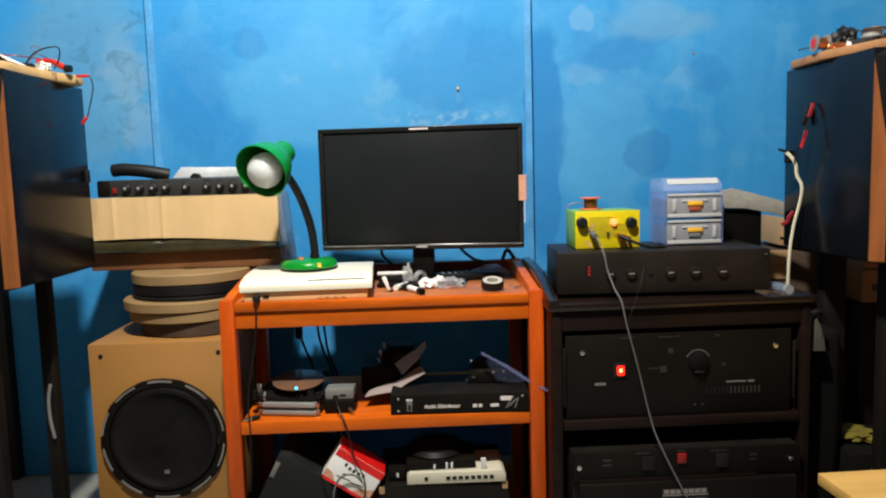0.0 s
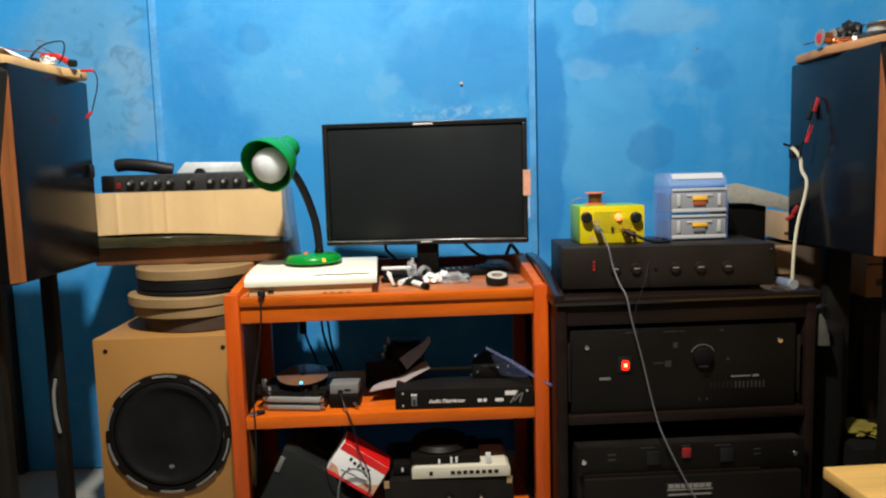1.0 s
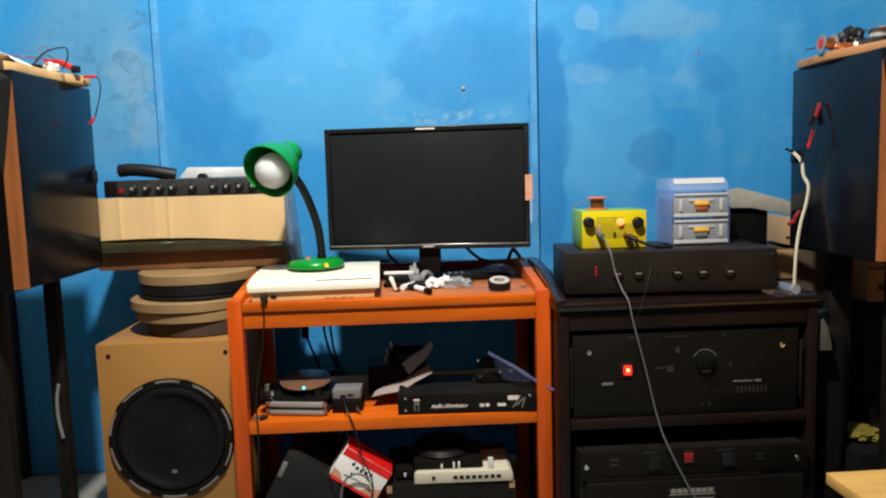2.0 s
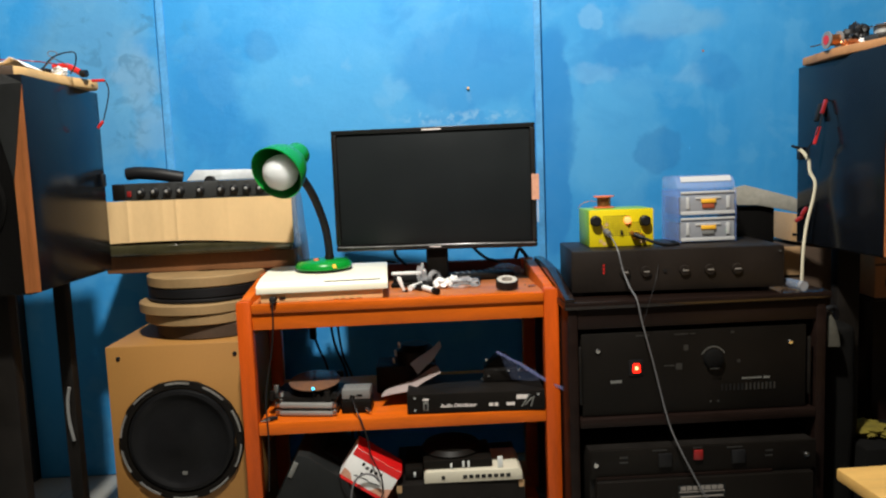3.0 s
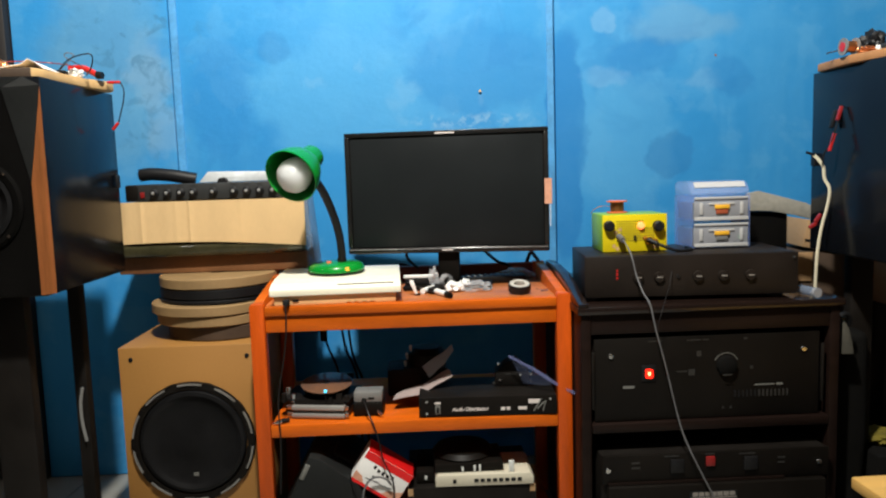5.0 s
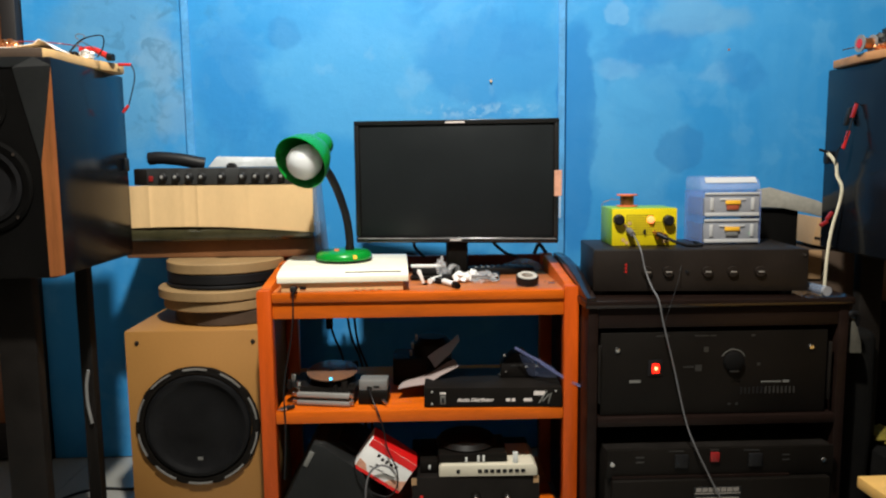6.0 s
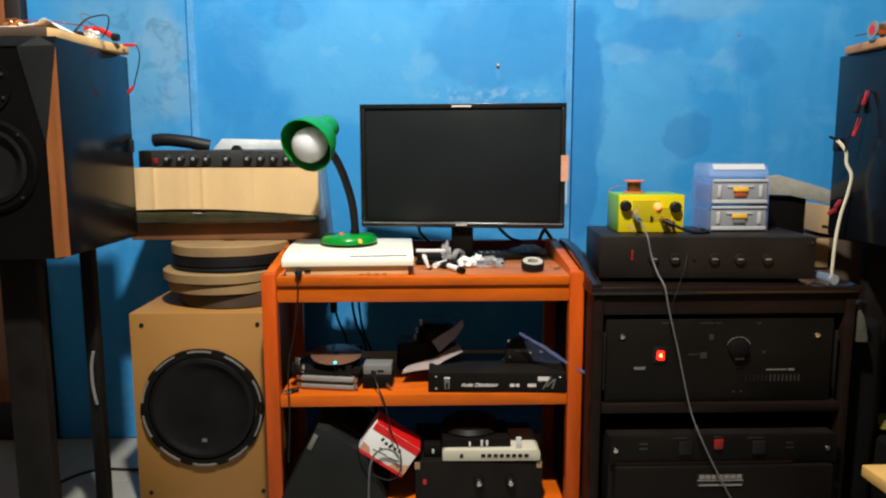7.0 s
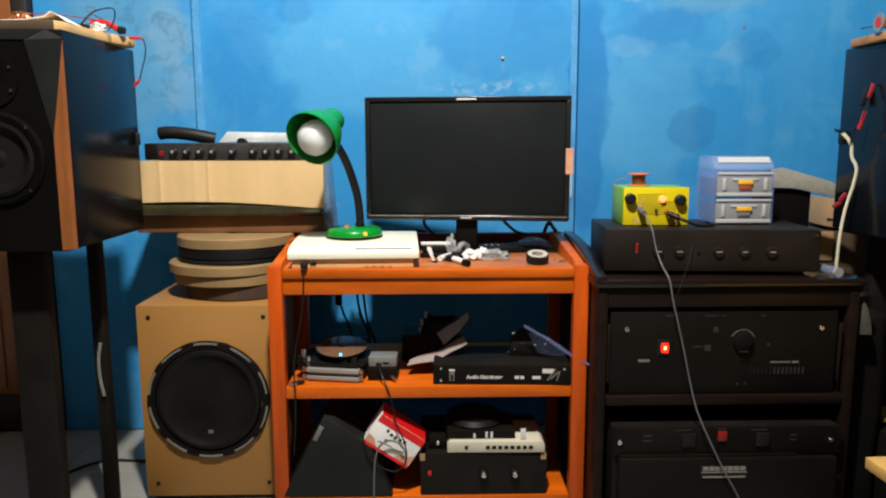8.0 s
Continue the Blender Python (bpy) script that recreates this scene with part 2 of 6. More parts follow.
RACKWOOD = mat("dark_walnut_laminate", (0.0105, 0.0058, 0.0046, 1), 0.36, vary=0.4, scale=5, grain=50, stretch=(1, 8, 8), bump=0.05, spec=0.16)
PINE = mat("light_pine", (0.5760, 0.3360, 0.0960, 1), 0.4, vary=0.16, scale=4, grain=40, stretch=(1, 8, 8))
STRIP = mat("worn_pale_strip", (0.0663, 0.2886, 0.5928, 1), 0.5, vary=0.32, scale=9, bump=0.3)
PREAMP = mat("brown_black_enamel", (0.013, 0.0095, 0.0075, 1), 0.45, vary=0.35, scale=8, bump=0.06, spec=0.2)
LIDP = clear("clear_lilac_lid", (0.42, 0.47, 0.74, 1), 0.06, 0.24)
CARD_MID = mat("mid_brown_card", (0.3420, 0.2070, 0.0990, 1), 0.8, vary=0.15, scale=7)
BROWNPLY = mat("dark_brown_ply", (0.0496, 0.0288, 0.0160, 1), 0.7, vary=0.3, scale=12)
SLEEVE = clear("dull_grey_sleeve", (0.20, 0.25, 0.34, 1), 0.3, 0.5)
PRINT = mat("silver_print", (0.66, 0.60, 0.57, 1), 0.45, vary=0.05)
AMPPRINT = mat("faded_print", (0.1368, 0.1368, 0.1260, 1), 0.5, vary=0.1)
DIMPRINT = mat("dim_print", (0.0218, 0.0210, 0.0195, 1), 0.5, vary=0.05)
# grey disc; its second colour paints in orange reflections
ORANGE_SHEEN_DISC = mat("amber_disc", (0.1300, 0.0975, 0.0910, 1), 0.12, 0.3, vary=0.3, scale=9, bump=0.01, color2=(0.30, 0.14, 0.07, 1))
OLIVE = mat("yellow_cloth", (0.13, 0.10, 0.005, 1), 0.9, vary=0.3, scale=30, bump=0.5)
GREYCLOTH = mat("grey_white_cloth", (0.2400, 0.2320, 0.2000, 1), 0.9, vary=0.2, scale=30, bump=0.4)
SKIN = mat("peach_sticker", (0.5760, 0.2880, 0.1920, 1), 0.5, vary=0.15, scale=60)
GREYCASE = mat("grey_adapter_case", (0.1658, 0.1658, 0.1594, 1), 0.5, vary=0.15, scale=20)
RED_LED = glow("red_led", (1.0, 0.02, 0.006, 1), 1.5)
HOT_LED = glow("hot_led_core", (1.0, 0.34, 0.12, 1), 5.0)
REDDIM = mat("dull_red_plastic", (0.22, 0.010, 0.010, 1), 0.4, vary=0.2)
DULLCLOTH = mat("dull_grey_rag", (0.06, 0.058, 0.046, 1), 0.9, vary=0.35, scale=40, bump=0.5)
BAFFLE_BLACK = mat("soft_black_baffle", (0.0030, 0.0028, 0.0026, 1), 0.75, vary=0.3, spec=0.04)
# near-black that puts the right corner's shadow into the colour
MATT_SHADE_BLACK = mat("matt_black_cloth", (0.004, 0.0038, 0.0035, 1), 0.95, vary=0.3, scale=20, spec=0.1)
DARKGREY = mat("charcoal_enamel", (0.025, 0.026, 0.026, 1), 0.5, vary=0.25, scale=14, spec=0.3)
# painted glints of the preamplifier knobs, and the badge's silver
TAN_SHINE = mat("knob_glint", (0.22, 0.20, 0.18, 1), 0.35, vary=0.1)
AMBER_LED = glow("amber_led", (1.0, 0.25, 0.08, 1), 1.9)
BLUE_LED = glow("blue_led", (0.08, 0.62, 1.0, 1), 1.7)
# box yellow turned green in the colour, for light off the blue wall
WALL_LIT_YELLOW = mat("lime_green_metal", (0.20, 0.40, 0.018, 1), 0.35, vary=0.1, bump=0.04)
BASE_TAN = mat("warm_tan_plastic", (0.74, 0.46, 0.21, 1), 0.5, vary=0.14, scale=12)
PALE_CORE = mat("pale_grey_tape_side", (0.46, 0.43, 0.38, 1), 0.6, vary=0.15, scale=40)
RACKTOP = mat("polished_walnut_top", (0.0105, 0.0058, 0.0046, 1), 0.16, vary=0.4, scale=5, grain=50, stretch=(1, 8, 8), bump=0.03, spec=0.6)
OLDBOARD = mat("reddish_offcut", (0.3312, 0.1512, 0.0540, 1), 0.7, vary=0.25, scale=9, grain=120)
REDBROWN = mat("red_brown_label", (0.34, 0.075, 0.03, 1), 0.5, vary=0.1)
DULLSILVER = mat("dull_silver_trim", (0.2250, 0.2175, 0.2025, 1), 0.4, 0.3, vary=0.2, scale=30)
FRAMEY = clear("pale_moulded_plastic", (0.56, 0.56, 0.56, 1), 0.15, 0.75)
WORNWHITE = mat("worn_white_case", (0.50, 0.53, 0.55, 1), 0.5, vary=0.25, scale=16, grain=90)
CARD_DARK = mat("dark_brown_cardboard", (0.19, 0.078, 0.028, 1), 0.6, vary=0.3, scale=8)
GREYFILM = clear("grey_blue_film", (0.42, 0.43, 0.48, 1), 0.25, 0.62)
GREEN_LED = glow("green_led", (0.15, 1.0, 0.2, 1), 1.2)

# ---- mesh tools ----


def merge(bm, tmp, m=None):
    if m is not None:
        bmesh.ops.transform(tmp, matrix=m, verts=tmp.verts)
    me = bpy.data.meshes.new("tmp")
    tmp.to_mesh(me)
    tmp.free()
    bm.from_mesh(me)
    bpy.data.meshes.remove(me)


def box(bm, x0, x1, y0, y1, z0, z1, r=0.0, m=None, seg=2):
    t = bmesh.new()
    bmesh.ops.create_cube(t, size=1)
    bmesh.ops.scale(t, vec=(x1 - x0, y1 - y0, z1 - z0), verts=t.verts)
    bmesh.ops.translate(t, vec=((x0 + x1) / 2, (y0 + y1) / 2, (z0 + z1) / 2), verts=t.verts)
    if r:
        bmesh.ops.bevel(t, geom=t.edges[:], offset=r, segments=seg, profile=0.5, affect="EDGES")
    merge(bm, t, m)
    return bm


def lathe(bm, prof, seg=40, m=None):
    """A solid of revolution round z from (radius, height) pairs."""
    t = bmesh.new()
    rings = []
    for r, z in prof:
        if r < 1e-5:
            rings.append([t.verts.new((0, 0, z))])
        else:
            rings.append([t.verts.new((r * math.cos(2 * math.pi * i / seg), r * math.sin(2 * math.pi * i / seg), z)) for i in range(seg)])
    for a, c in zip(rings, rings[1:]):
        for i in range(seg):
            j = (i + 1) % seg
            q = [a[i % len(a)], a[j % len(a)], c[j % len(c)], c[i % len(c)]]
            u = []
            for v in q:
                if v not in u:
                    u.append(v)
            if len(u) > 2:
                t.faces.new(u)
    bmesh.ops.recalc_face_normals(t, faces=t.faces)
    merge(bm, t, m)
    return bm


def along(p, d, spin=0):
    """A pose at p whose z axis points along d."""
    return Matrix.Translation(p) @ Vector(d).to_track_quat("Z", "Y").to_matrix().to_4x4() @ Matrix.Rotation(radians(spin), 4, "Z")


def rod(bm, p, q, r, r2=None, seg=20):
    p, q = Vector(p), Vector(q)
    h = (q - p).length
    r2 = r if r2 is None else r2
    return lathe(bm, [(0, 0), (r, 0), (r2, h), (0, h)], seg, along(p, q - p))


def spline(pts, n=8):
    """Points of a smooth curve through pts."""
    pts = [Vector(p) for p in pts]
    ext = [pts[0] * 2 - pts[1]] + pts + [pts[-1] * 2 - pts[-2]]
    out = []
    for a, b, c, d in zip(ext, ext[1:], ext[2:], ext[3:]):
        for k in range(n):
            t = k / n
            out.append(0.5 * (2 * b + (c - a) * t + (2 * a - 5 * b + 4 * c - d) * t * t + (3 * b - a - 3 * c + d) * t ** 3))
    return out + [pts[-1]]


def tube(bm, pts, r, seg=8, n=8, flat=1.0, side=(0, 1, 0)):
    """A cable through pts; flat < 1 makes it a ribbon, thin along side."""
    path = spline(pts, n)
    rings = []
    for i, p in enumerate(path):
        d = (path[min(i + 1, len(path) - 1)] - path[max(i - 1, 0)]).normalized()
        u = Vector(side) - d * d.dot(Vector(side))
        u = (u if u.length > 1e-3 else d.orthogonal()).normalized()
        w = d.cross(u)
        rings.append([bm.verts.new(p + u * (r * flat * math.cos(2 * math.pi * k / seg)) + w * (r * math.sin(2 * math.pi * k / seg))) for k in range(seg)])
    for a, c in zip(rings, rings[1:]):
        for k in range(seg):
            bm.faces.new((a[k], a[(k + 1) % seg], c[(k + 1) % seg], c[k]))
    bm.faces.new(rings[0])
    bm.faces.new(rings[-1])
    bmesh.ops.recalc_face_normals(bm, faces=bm.faces)
    return bm


def prism(bm, poly, depth, m=None, r=0.0):
    """A polygon in the x-y plane, extruded upwards."""
    t = bmesh.new()
    lo = [t.verts.new((x, y, 0)) for x, y in poly]
    hi = [t.verts.new((x, y, depth)) for x, y in poly]
    t.faces.new(lo[::-1])
    t.faces.new(hi)
    k = len(poly)
    for i in range(k):
        t.faces.new((lo[i], lo[(i + 1) % k], hi[(i + 1) % k], hi[i]))
    bmesh.ops.recalc_face_normals(t, faces=t.faces)
    if r:
        bmesh.ops.bevel(t, geom=t.edges[:], offset=r, segments=2, profile=0.5, affect="EDGES")
    merge(bm, t, m)
    return bm


UPRIGHT = Matrix.Rotation(radians(90), 4, "X")          # x-y drawings stand up as x-z, depth towards -y
SIDEWAYS = Matrix(((0, 0, 1, 0), (1, 0, 0, 0), (0, 1, 0, 0), (0, 0, 0, 1)))  # x-y drawings become y-z, depth along x


def crumple(bm, amount, scale, seed=0):
    for v in bm.verts:
        v.co += noise.noise_vector(v.co * scale + Vector((seed, seed * 2.0, seed * 0.5))) * amount


def meshed(name, bm, material, smooth=35):
    me = bpy.data.meshes.new(name)
    bm.to_mesh(me)
    bm.free()
    me.materials.append(material)
    if smooth:
        me.shade_smooth()
        me.set_sharp_from_angle(angle=radians(smooth))
    return me


def thing(name, at, label, category, rz=0.0, group="", rx=0.0, ry=0.0):
    ob = new(name)
    ob.empty_display_size = 0.05
    ob.matrix_basis = pose(*at, rx, ry, rz)
    return tagged(ob, label, category, group)


def part(name, bm, material, parent, label="", smooth=35, at=None):
    ob = new(name, meshed(name, bm, material, smooth))
    ob.parent = parent
    if at is not None:
        ob.matrix_basis = at
    return tagged(ob, label)


def solo(name, bm, material, label, category, at=(0, 0, 0), rz=0.0, smooth=35, kind="", group="", m=None):
    ob = new(name, meshed(name, bm, material, smooth))
    ob.matrix_basis = m if m is not None else pose(*at, 0, 0, rz)
    return tagged(ob, label, category, group, kind)


def again(ob, parent, at):
    """One more part on the same mesh."""
    o = new(ob.name.split(".")[0], ob.data)
    o.parent = parent
    o.matrix_basis = at
    if "label" in ob:
        o["label"] = ob["label"]
    return o


def lettering(name, text, size, material, parent, at):
    """Raised lettering facing -y."""
    cu = bpy.data.curves.new(name, "FONT")
    cu.body, cu.size, cu.extrude = text, size, 0.0004
    cu.shear = 0.25
    cu.offset = 0.00035
    tmp = bpy.data.objects.new(name, cu)
    scene.collection.objects.link(tmp)
    me = bpy.data.meshes.new_from_object(tmp.evaluated_get(bpy.context.evaluated_depsgraph_get()))
    bpy.data.objects.remove(tmp)
    me.materials.append(material)
    ob = new(name, me)
    ob.parent = parent
    ob.matrix_basis = Matrix.Translation(at) @ UPRIGHT
    return ob


B = bmesh.new

# ---- the room ----
WALL_Y, LEFT, RIGHT, BACK, HIGH = 2.035, -1.95, 1.95, -1.7, 2.9


def panel_slab(w, h):
    return box(B(), 0, w, 0, 0.03, 0, h, 0.002, seg=1)


wall_n = solo("wall_north", box(B(), LEFT - 0.1, RIGHT + 0.1, WALL_Y + 0.03, WALL_Y + 0.13, 0, HIGH), DARKWOOD, "blue painted panel wall with dark patches", "wall", kind="structure")
for x0, x1 in ((-1.17, -0.7223), (-0.7205, 0.3988), (0.4022, 1.52), (1.524, RIGHT)):
    part("panel", panel_slab(x1 - x0, HIGH), BLUE, wall_n, at=pose(x0, WALL_Y, 0))
for x0, w in ((-0.7165, 0.020), (0.377, 0.0195)):
    bm = B()
    for k in range(18):
        box(bm, 0, w, -0.003, 0.0, k * HIGH / 18, (k + 1) * HIGH / 18)
    bmesh.ops.remove_doubles(bm, verts=bm.verts, dist=1e-4)
    for v in bm.verts:
        v.co.x += 0.0015 * noise.noise(Vector((v.co.x * 40, 0, v.co.z * 7 + x0)))
    part("joint_strip", bm, STRIP, wall_n, "thin painted strip along a panel joint", smooth=0, at=pose(x0, WALL_Y, 0))
# walls and ceiling out of view, added to close the room
solo("wall_west", box(B(), LEFT - 0.1, LEFT, BACK, WALL_Y, 0, HIGH), UNSEEN_WALL, "unseen side wall, dark brown to limit bounced light", "wall", kind="structure")
solo("wall_east", box(B(), RIGHT, RIGHT + 0.1, BACK, WALL_Y, 0, HIGH), UNSEEN_WALL, "unseen side wall, dark brown to limit bounced light", "wall", kind="structure")
solo("wall_south", box(B(), LEFT - 0.1, RIGHT + 0.1, BACK - 0.1, BACK, 0, HIGH), UNSEEN_WALL, "unseen wall opposite the hi-fi, dark brown to limit bounced light", "wall", kind="structure")
solo("ceiling", box(B(), LEFT - 0.1, RIGHT + 0.1, BACK - 0.1, WALL_Y + 0.13, HIGH, HIGH + 0.1), UNSEEN_CEIL, "unseen ceiling, dark brown to limit bounced light", "ceiling", kind="structure")
floor = solo("floor", box(B(), LEFT - 0.1, RIGHT + 0.1, BACK - 0.1, WALL_Y + 0.13, -0.1, -0.003), GROUT, "white glazed floor tiles with grey joints", "floor", kind="structure")

# brown door in the left of the wall
door = thing("door_1", (-1.17, WALL_Y, 0), "brown wooden door with a dark frame", "door")
door["kind"] = "structure"
part("door_frame", box(B(), -0.045, -0.002, -0.03, 0.03, 0, 2.1, 0.003), DARKWOOD, door)
part("door_frame", box(B(), -0.76, -0.717, -0.03, 0.03, 0, 2.1, 0.003), DARKWOOD, door)
part("door_frame", box(B(), -0.76, -0.002, -0.03, 0.03, 2.102, 2.145, 0.003), DARKWOOD, door)
leaf = part("door_leaf", box(B(), -0.715, -0.047, -0.012, 0.028, 0.01, 2.098, 0.002), DOORWOOD, door)
for z0, z1 in ((0.14, 0.92), (1.05, 1.95)):
    part("panel", box(B(), -0.60, -0.16, -0.020, -0.013, z0, z1, 0.003), DOORWOOD, leaf)
# dark strip laid over the leaf's foot in place of shadow
part("baseboard", box(B(), -0.715, -0.05, -0.022, -0.0125, 0.012, 0.12, 0.002), DARKWOOD, door, "dark strip for the shade at the door's foot")
solo("wall_north_over_door", box(B(), LEFT, -1.172, WALL_Y, WALL_Y + 0.03, 2.147, HIGH), BLUE, "blue painted wall above the door", "wall", kind="structure")

# bulb holder added out of view, to carry the lamp the shadows point to
lamp = thing("ceiling_lamp", (LAMP_AT[0], LAMP_AT[1], HIGH), "white pendant bulb holder added on the ceiling, out of view", "lamp")
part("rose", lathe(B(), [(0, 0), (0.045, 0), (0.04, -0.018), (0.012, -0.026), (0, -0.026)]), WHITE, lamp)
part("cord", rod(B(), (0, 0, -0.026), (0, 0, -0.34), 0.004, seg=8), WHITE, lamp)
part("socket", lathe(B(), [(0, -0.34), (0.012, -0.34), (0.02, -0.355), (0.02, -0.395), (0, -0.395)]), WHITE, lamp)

# nail and hole in the plaster
solo("nail", rod(B(), (0, 0.02, 0), (0, -0.008, 0.001), 0.003, 0.004, 8), TANP, "short rusty nail head in the wall", "nail", at=(0.177, WALL_Y, 1.127))
solo("wall_plug", rod(B(), (0, 0.02, 0), (0, -0.002, 0), 0.003, 0.003, 10), CARD_DIM, "dark plastic plug in the wall", "wall plug", at=(0.885, WALL_Y, 1.215))

# ---- orange trolley ----
TX0, TX1, TY0, TY1, TOP = -0.402, 0.318, 1.45, 1.812, 0.602
tro = thing("trolley", (0, 0, 0), "orange stained wooden three-tier trolley cluttered with electronics", "trolley")
for x0 in (TX0, TX1 - 0.033):
    part("post", prism(B(), [(0, 0), (0.033, 0), (0.033, 0.607), (0.029, 0.6135), (0.004, 0.6135), (0, 0.607)], 0.03, Matrix.Translation((x0, TY0 + 0.03, 0)) @ UPRIGHT, 0.002), ORANGE_UP, tro)
    part("post", box(B(), x0, x0 + 0.033, TY1 - 0.03, TY1, 0, 0.645, 0.003), ORANGE_UP, tro)
part("front_rail", box(B(), TX0 + 0.033, TX1 - 0.033, TY0 + 0.007, TY0 + 0.026, 0.547, 0.5835, 0.002), ORANGE, tro)
part("front_lip", box(B(), TX0 + 0.033, TX1 - 0.033, TY0 + 0.001, TY0 + 0.026, 0.584, 0.606, 0.003), ORANGE, tro)
for x0 in (TX0 + 0.004, TX1 - 0.026):
    prof = [(TY0 + 0.031, 0.56), (TY1 - 0.031, 0.56), (TY1 - 0.031, 0.643), (TY1 - 0.10, 0.640), (TY0 + 0.16, 0.628), (TY0 + 0.06, 0.617), (TY0 + 0.031, 0.612)]
    part("side_rail", prism(B(), prof, 0.022, Matrix.Translation((x0, 0, 0)) @ SIDEWAYS, 0.002), ORANGE, tro)
part("back_rail", box(B(), TX0 + 0.033, TX1 - 0.033, TY1 - 0.026, TY1 - 0.004, 0.56, 0.643, 0.002), SHADED_MAROON, tro, "back rail coloured dark maroon for the shade behind the monitor")
part("top_board", box(B(), TX0 + 0.027, TX1 - 0.027, TY0 + 0.027, TY1 - 0.027, 0.585, TOP, 0.001), TOPBOARD, tro, "worn orange-brown top board")
for z0, z1 in ((0.306, 0.334), (0.040, 0.0675)):
    part("shelf", box(B(), TX0 + 0.0335, TX1 - 0.0335, TY0 + 0.001, TY1 - 0.001, z0, z1, 0.002), ORANGE, tro)

# ---- monitor ----
mon = thing("monitor", (0.053, 1.672, TOP), "black wide flat-screen monitor, switched off, on the trolley", "monitor", rz=-8)
mz0, mz1 = 0.088, 0.394
part("housing", box(B(), -0.255, 0.255, 0.004, 0.03, mz0, mz1, 0.005), BLACK, mon)
part("housing_back", box(B(), -0.17, 0.17, 0.03, 0.055, mz0 + 0.04, mz1 - 0.06, 0.012), BLACK, mon)
part("screen", box(B(), -0.241, 0.241, 0.001, 0.0035, mz0 + 0.017, mz1 - 0.012, 0.0005), SCREEN, mon, "dark switched-off screen")
fr = B()
box(fr, -0.255, 0.255, -0.004, 0.0038, mz1 - 0.011, mz1, 0.0015)
box(fr, -0.255, -0.243, -0.004, 0.0038, mz0 + 0.016, mz1 - 0.0115, 0.0015)
box(fr, 0.243, 0.255, -0.004, 0.0038, mz0 + 0.016, mz1 - 0.0115, 0.0015)
part("bezel", fr, BEZEL, mon)
part("bottom_bezel", box(B(), -0.255, 0.255, -0.0065, 0.0038, mz0, mz0 + 0.0155, 0.005, seg=4), BEZEL, mon, "glossy lower bezel")
# pale bar painted for the highlight on the top edge; lower one is a logo
part("logo_mark", box(B(), -0.024, 0.024, -0.0048, -0.0042, mz1 - 0.008, mz1 - 0.0045), PRINT, mon)
part("logo_mark", box(B(), -0.014, 0.014, -0.0068, -0.006, mz0 + 0.006, mz0 + 0.009), PRINT, mon)
# strip added to draw the lamp's highlight along the lower bezel
part("trim", box(B(), -0.250, 0.250, -0.0078, -0.0066, mz0 + 0.0102, mz0 + 0.0122, 0.0004, seg=1), BEZEL_GLINT, mon, "thin grey strip for the highlight along the bezel")
part("neck", box(B(), -0.027, 0.027, 0.012, 0.04, 0.008, mz0 + 0.06, 0.004), BLACK, mon)
part("foot", box(B(), -0.11, 0.11, -0.06, 0.10, 0.0005, 0.012, 0.005), BLACK, mon)
part("power_lead", tube(B(), [(-0.10, 0.06, 0.12), (-0.12, 0.09, 0.07), (-0.09, 0.11, 0.03), (-0.14, 0.125, 0.045), (-0.20, 0.10, 0.035)], 0.004), RUBBER, mon)
part("video_lead", tube(B(), [(0.06, 0.06, 0.13), (0.09, 0.09, 0.08), (0.12, 0.11, 0.05), (0.14, 0.135, 0.04), (0.16, 0.14, 0.03)], 0.004), RUBBER, mon)
part("sticker", box(B(), 0.244, 0.262, -0.0055, -0.0045, 0.205, 0.268), SKIN, mon, "peach paper sticker stuck over the edge")
part("sticker", box(B(), 0.2555, 0.2595, -0.0053, -0.0046, 0.15, 0.2045), CLEARBAG, mon, "strip of clear tape")

# ---- game console with the desk lamp on it ----
con = thing("game_console", (-0.356, 1.452, TOP), "ivory game console with a disc slot and yellowed base", "game console", rz=2)
prof = [(0.0, 0.026), (0.0, 0.0405), (0.003, 0.0440), (0.03, 0.0500), (0.08, 0.0555), (0.15, 0.057), (0.262, 0.056), (0.262, 0.026)]
part("shell", prism(B(), prof, 0.292, SIDEWAYS, 0.002), IVORY, con)
part("base", box(B(), 0.008, 0.280, 0.008, 0.255, 0.004, 0.0255, 0.002), BASE_TAN, con, "yellowed plastic base")
part("disc_slot", box(B(), 0.150, 0.276, -0.0024, 0.0024, -0.0006, 0.0007, m=pose(0, 0.0135, 0.0466, 12.5, 0, 0)), RUBBER, con, "thin black slot")
part("port", box(B(), 0.050, 0.063, 0.006, 0.0078, 0.012, 0.0175), RUBBER, con)
for x in (0.17, 0.186, 0.205, 0.222):
    part("vent", box(B(), x, x + 0.010, 0.0065, 0.0078, 0.008, 0.011), TANP, con)
for x in (0.02, 0.262):
    part("rubber_foot", box(B(), x, x + 0.012, 0.02, 0.04, 0.0005, 0.0038), RUBBER, con)
plug = solo("usb_cable", tube(B(), [(-0.318, 1.462, 0.616), (-0.318, 1.444, 0.614), (-0.319, 1.438, 0.600), (-0.320, 1.438, 0.56), (-0.327, 1.438, 0.50), (-0.345, 1.436, 0.40), (-0.345, 1.437, 0.30), (-0.352, 1.44, 0.18)], 0.0018), RUBBER, "thin black cable hanging down the trolley front", "cable")
part("plug", box(B(), -0.326, -0.311, 1.440, 1.4585, 0.609, 0.623, 0.004), RUBBER, plug, "moulded black plug")

dl = thing("desk_lamp", (-0.222, 1.605, 0.6605), "green gooseneck desk lamp with a white bulb", "lamp")
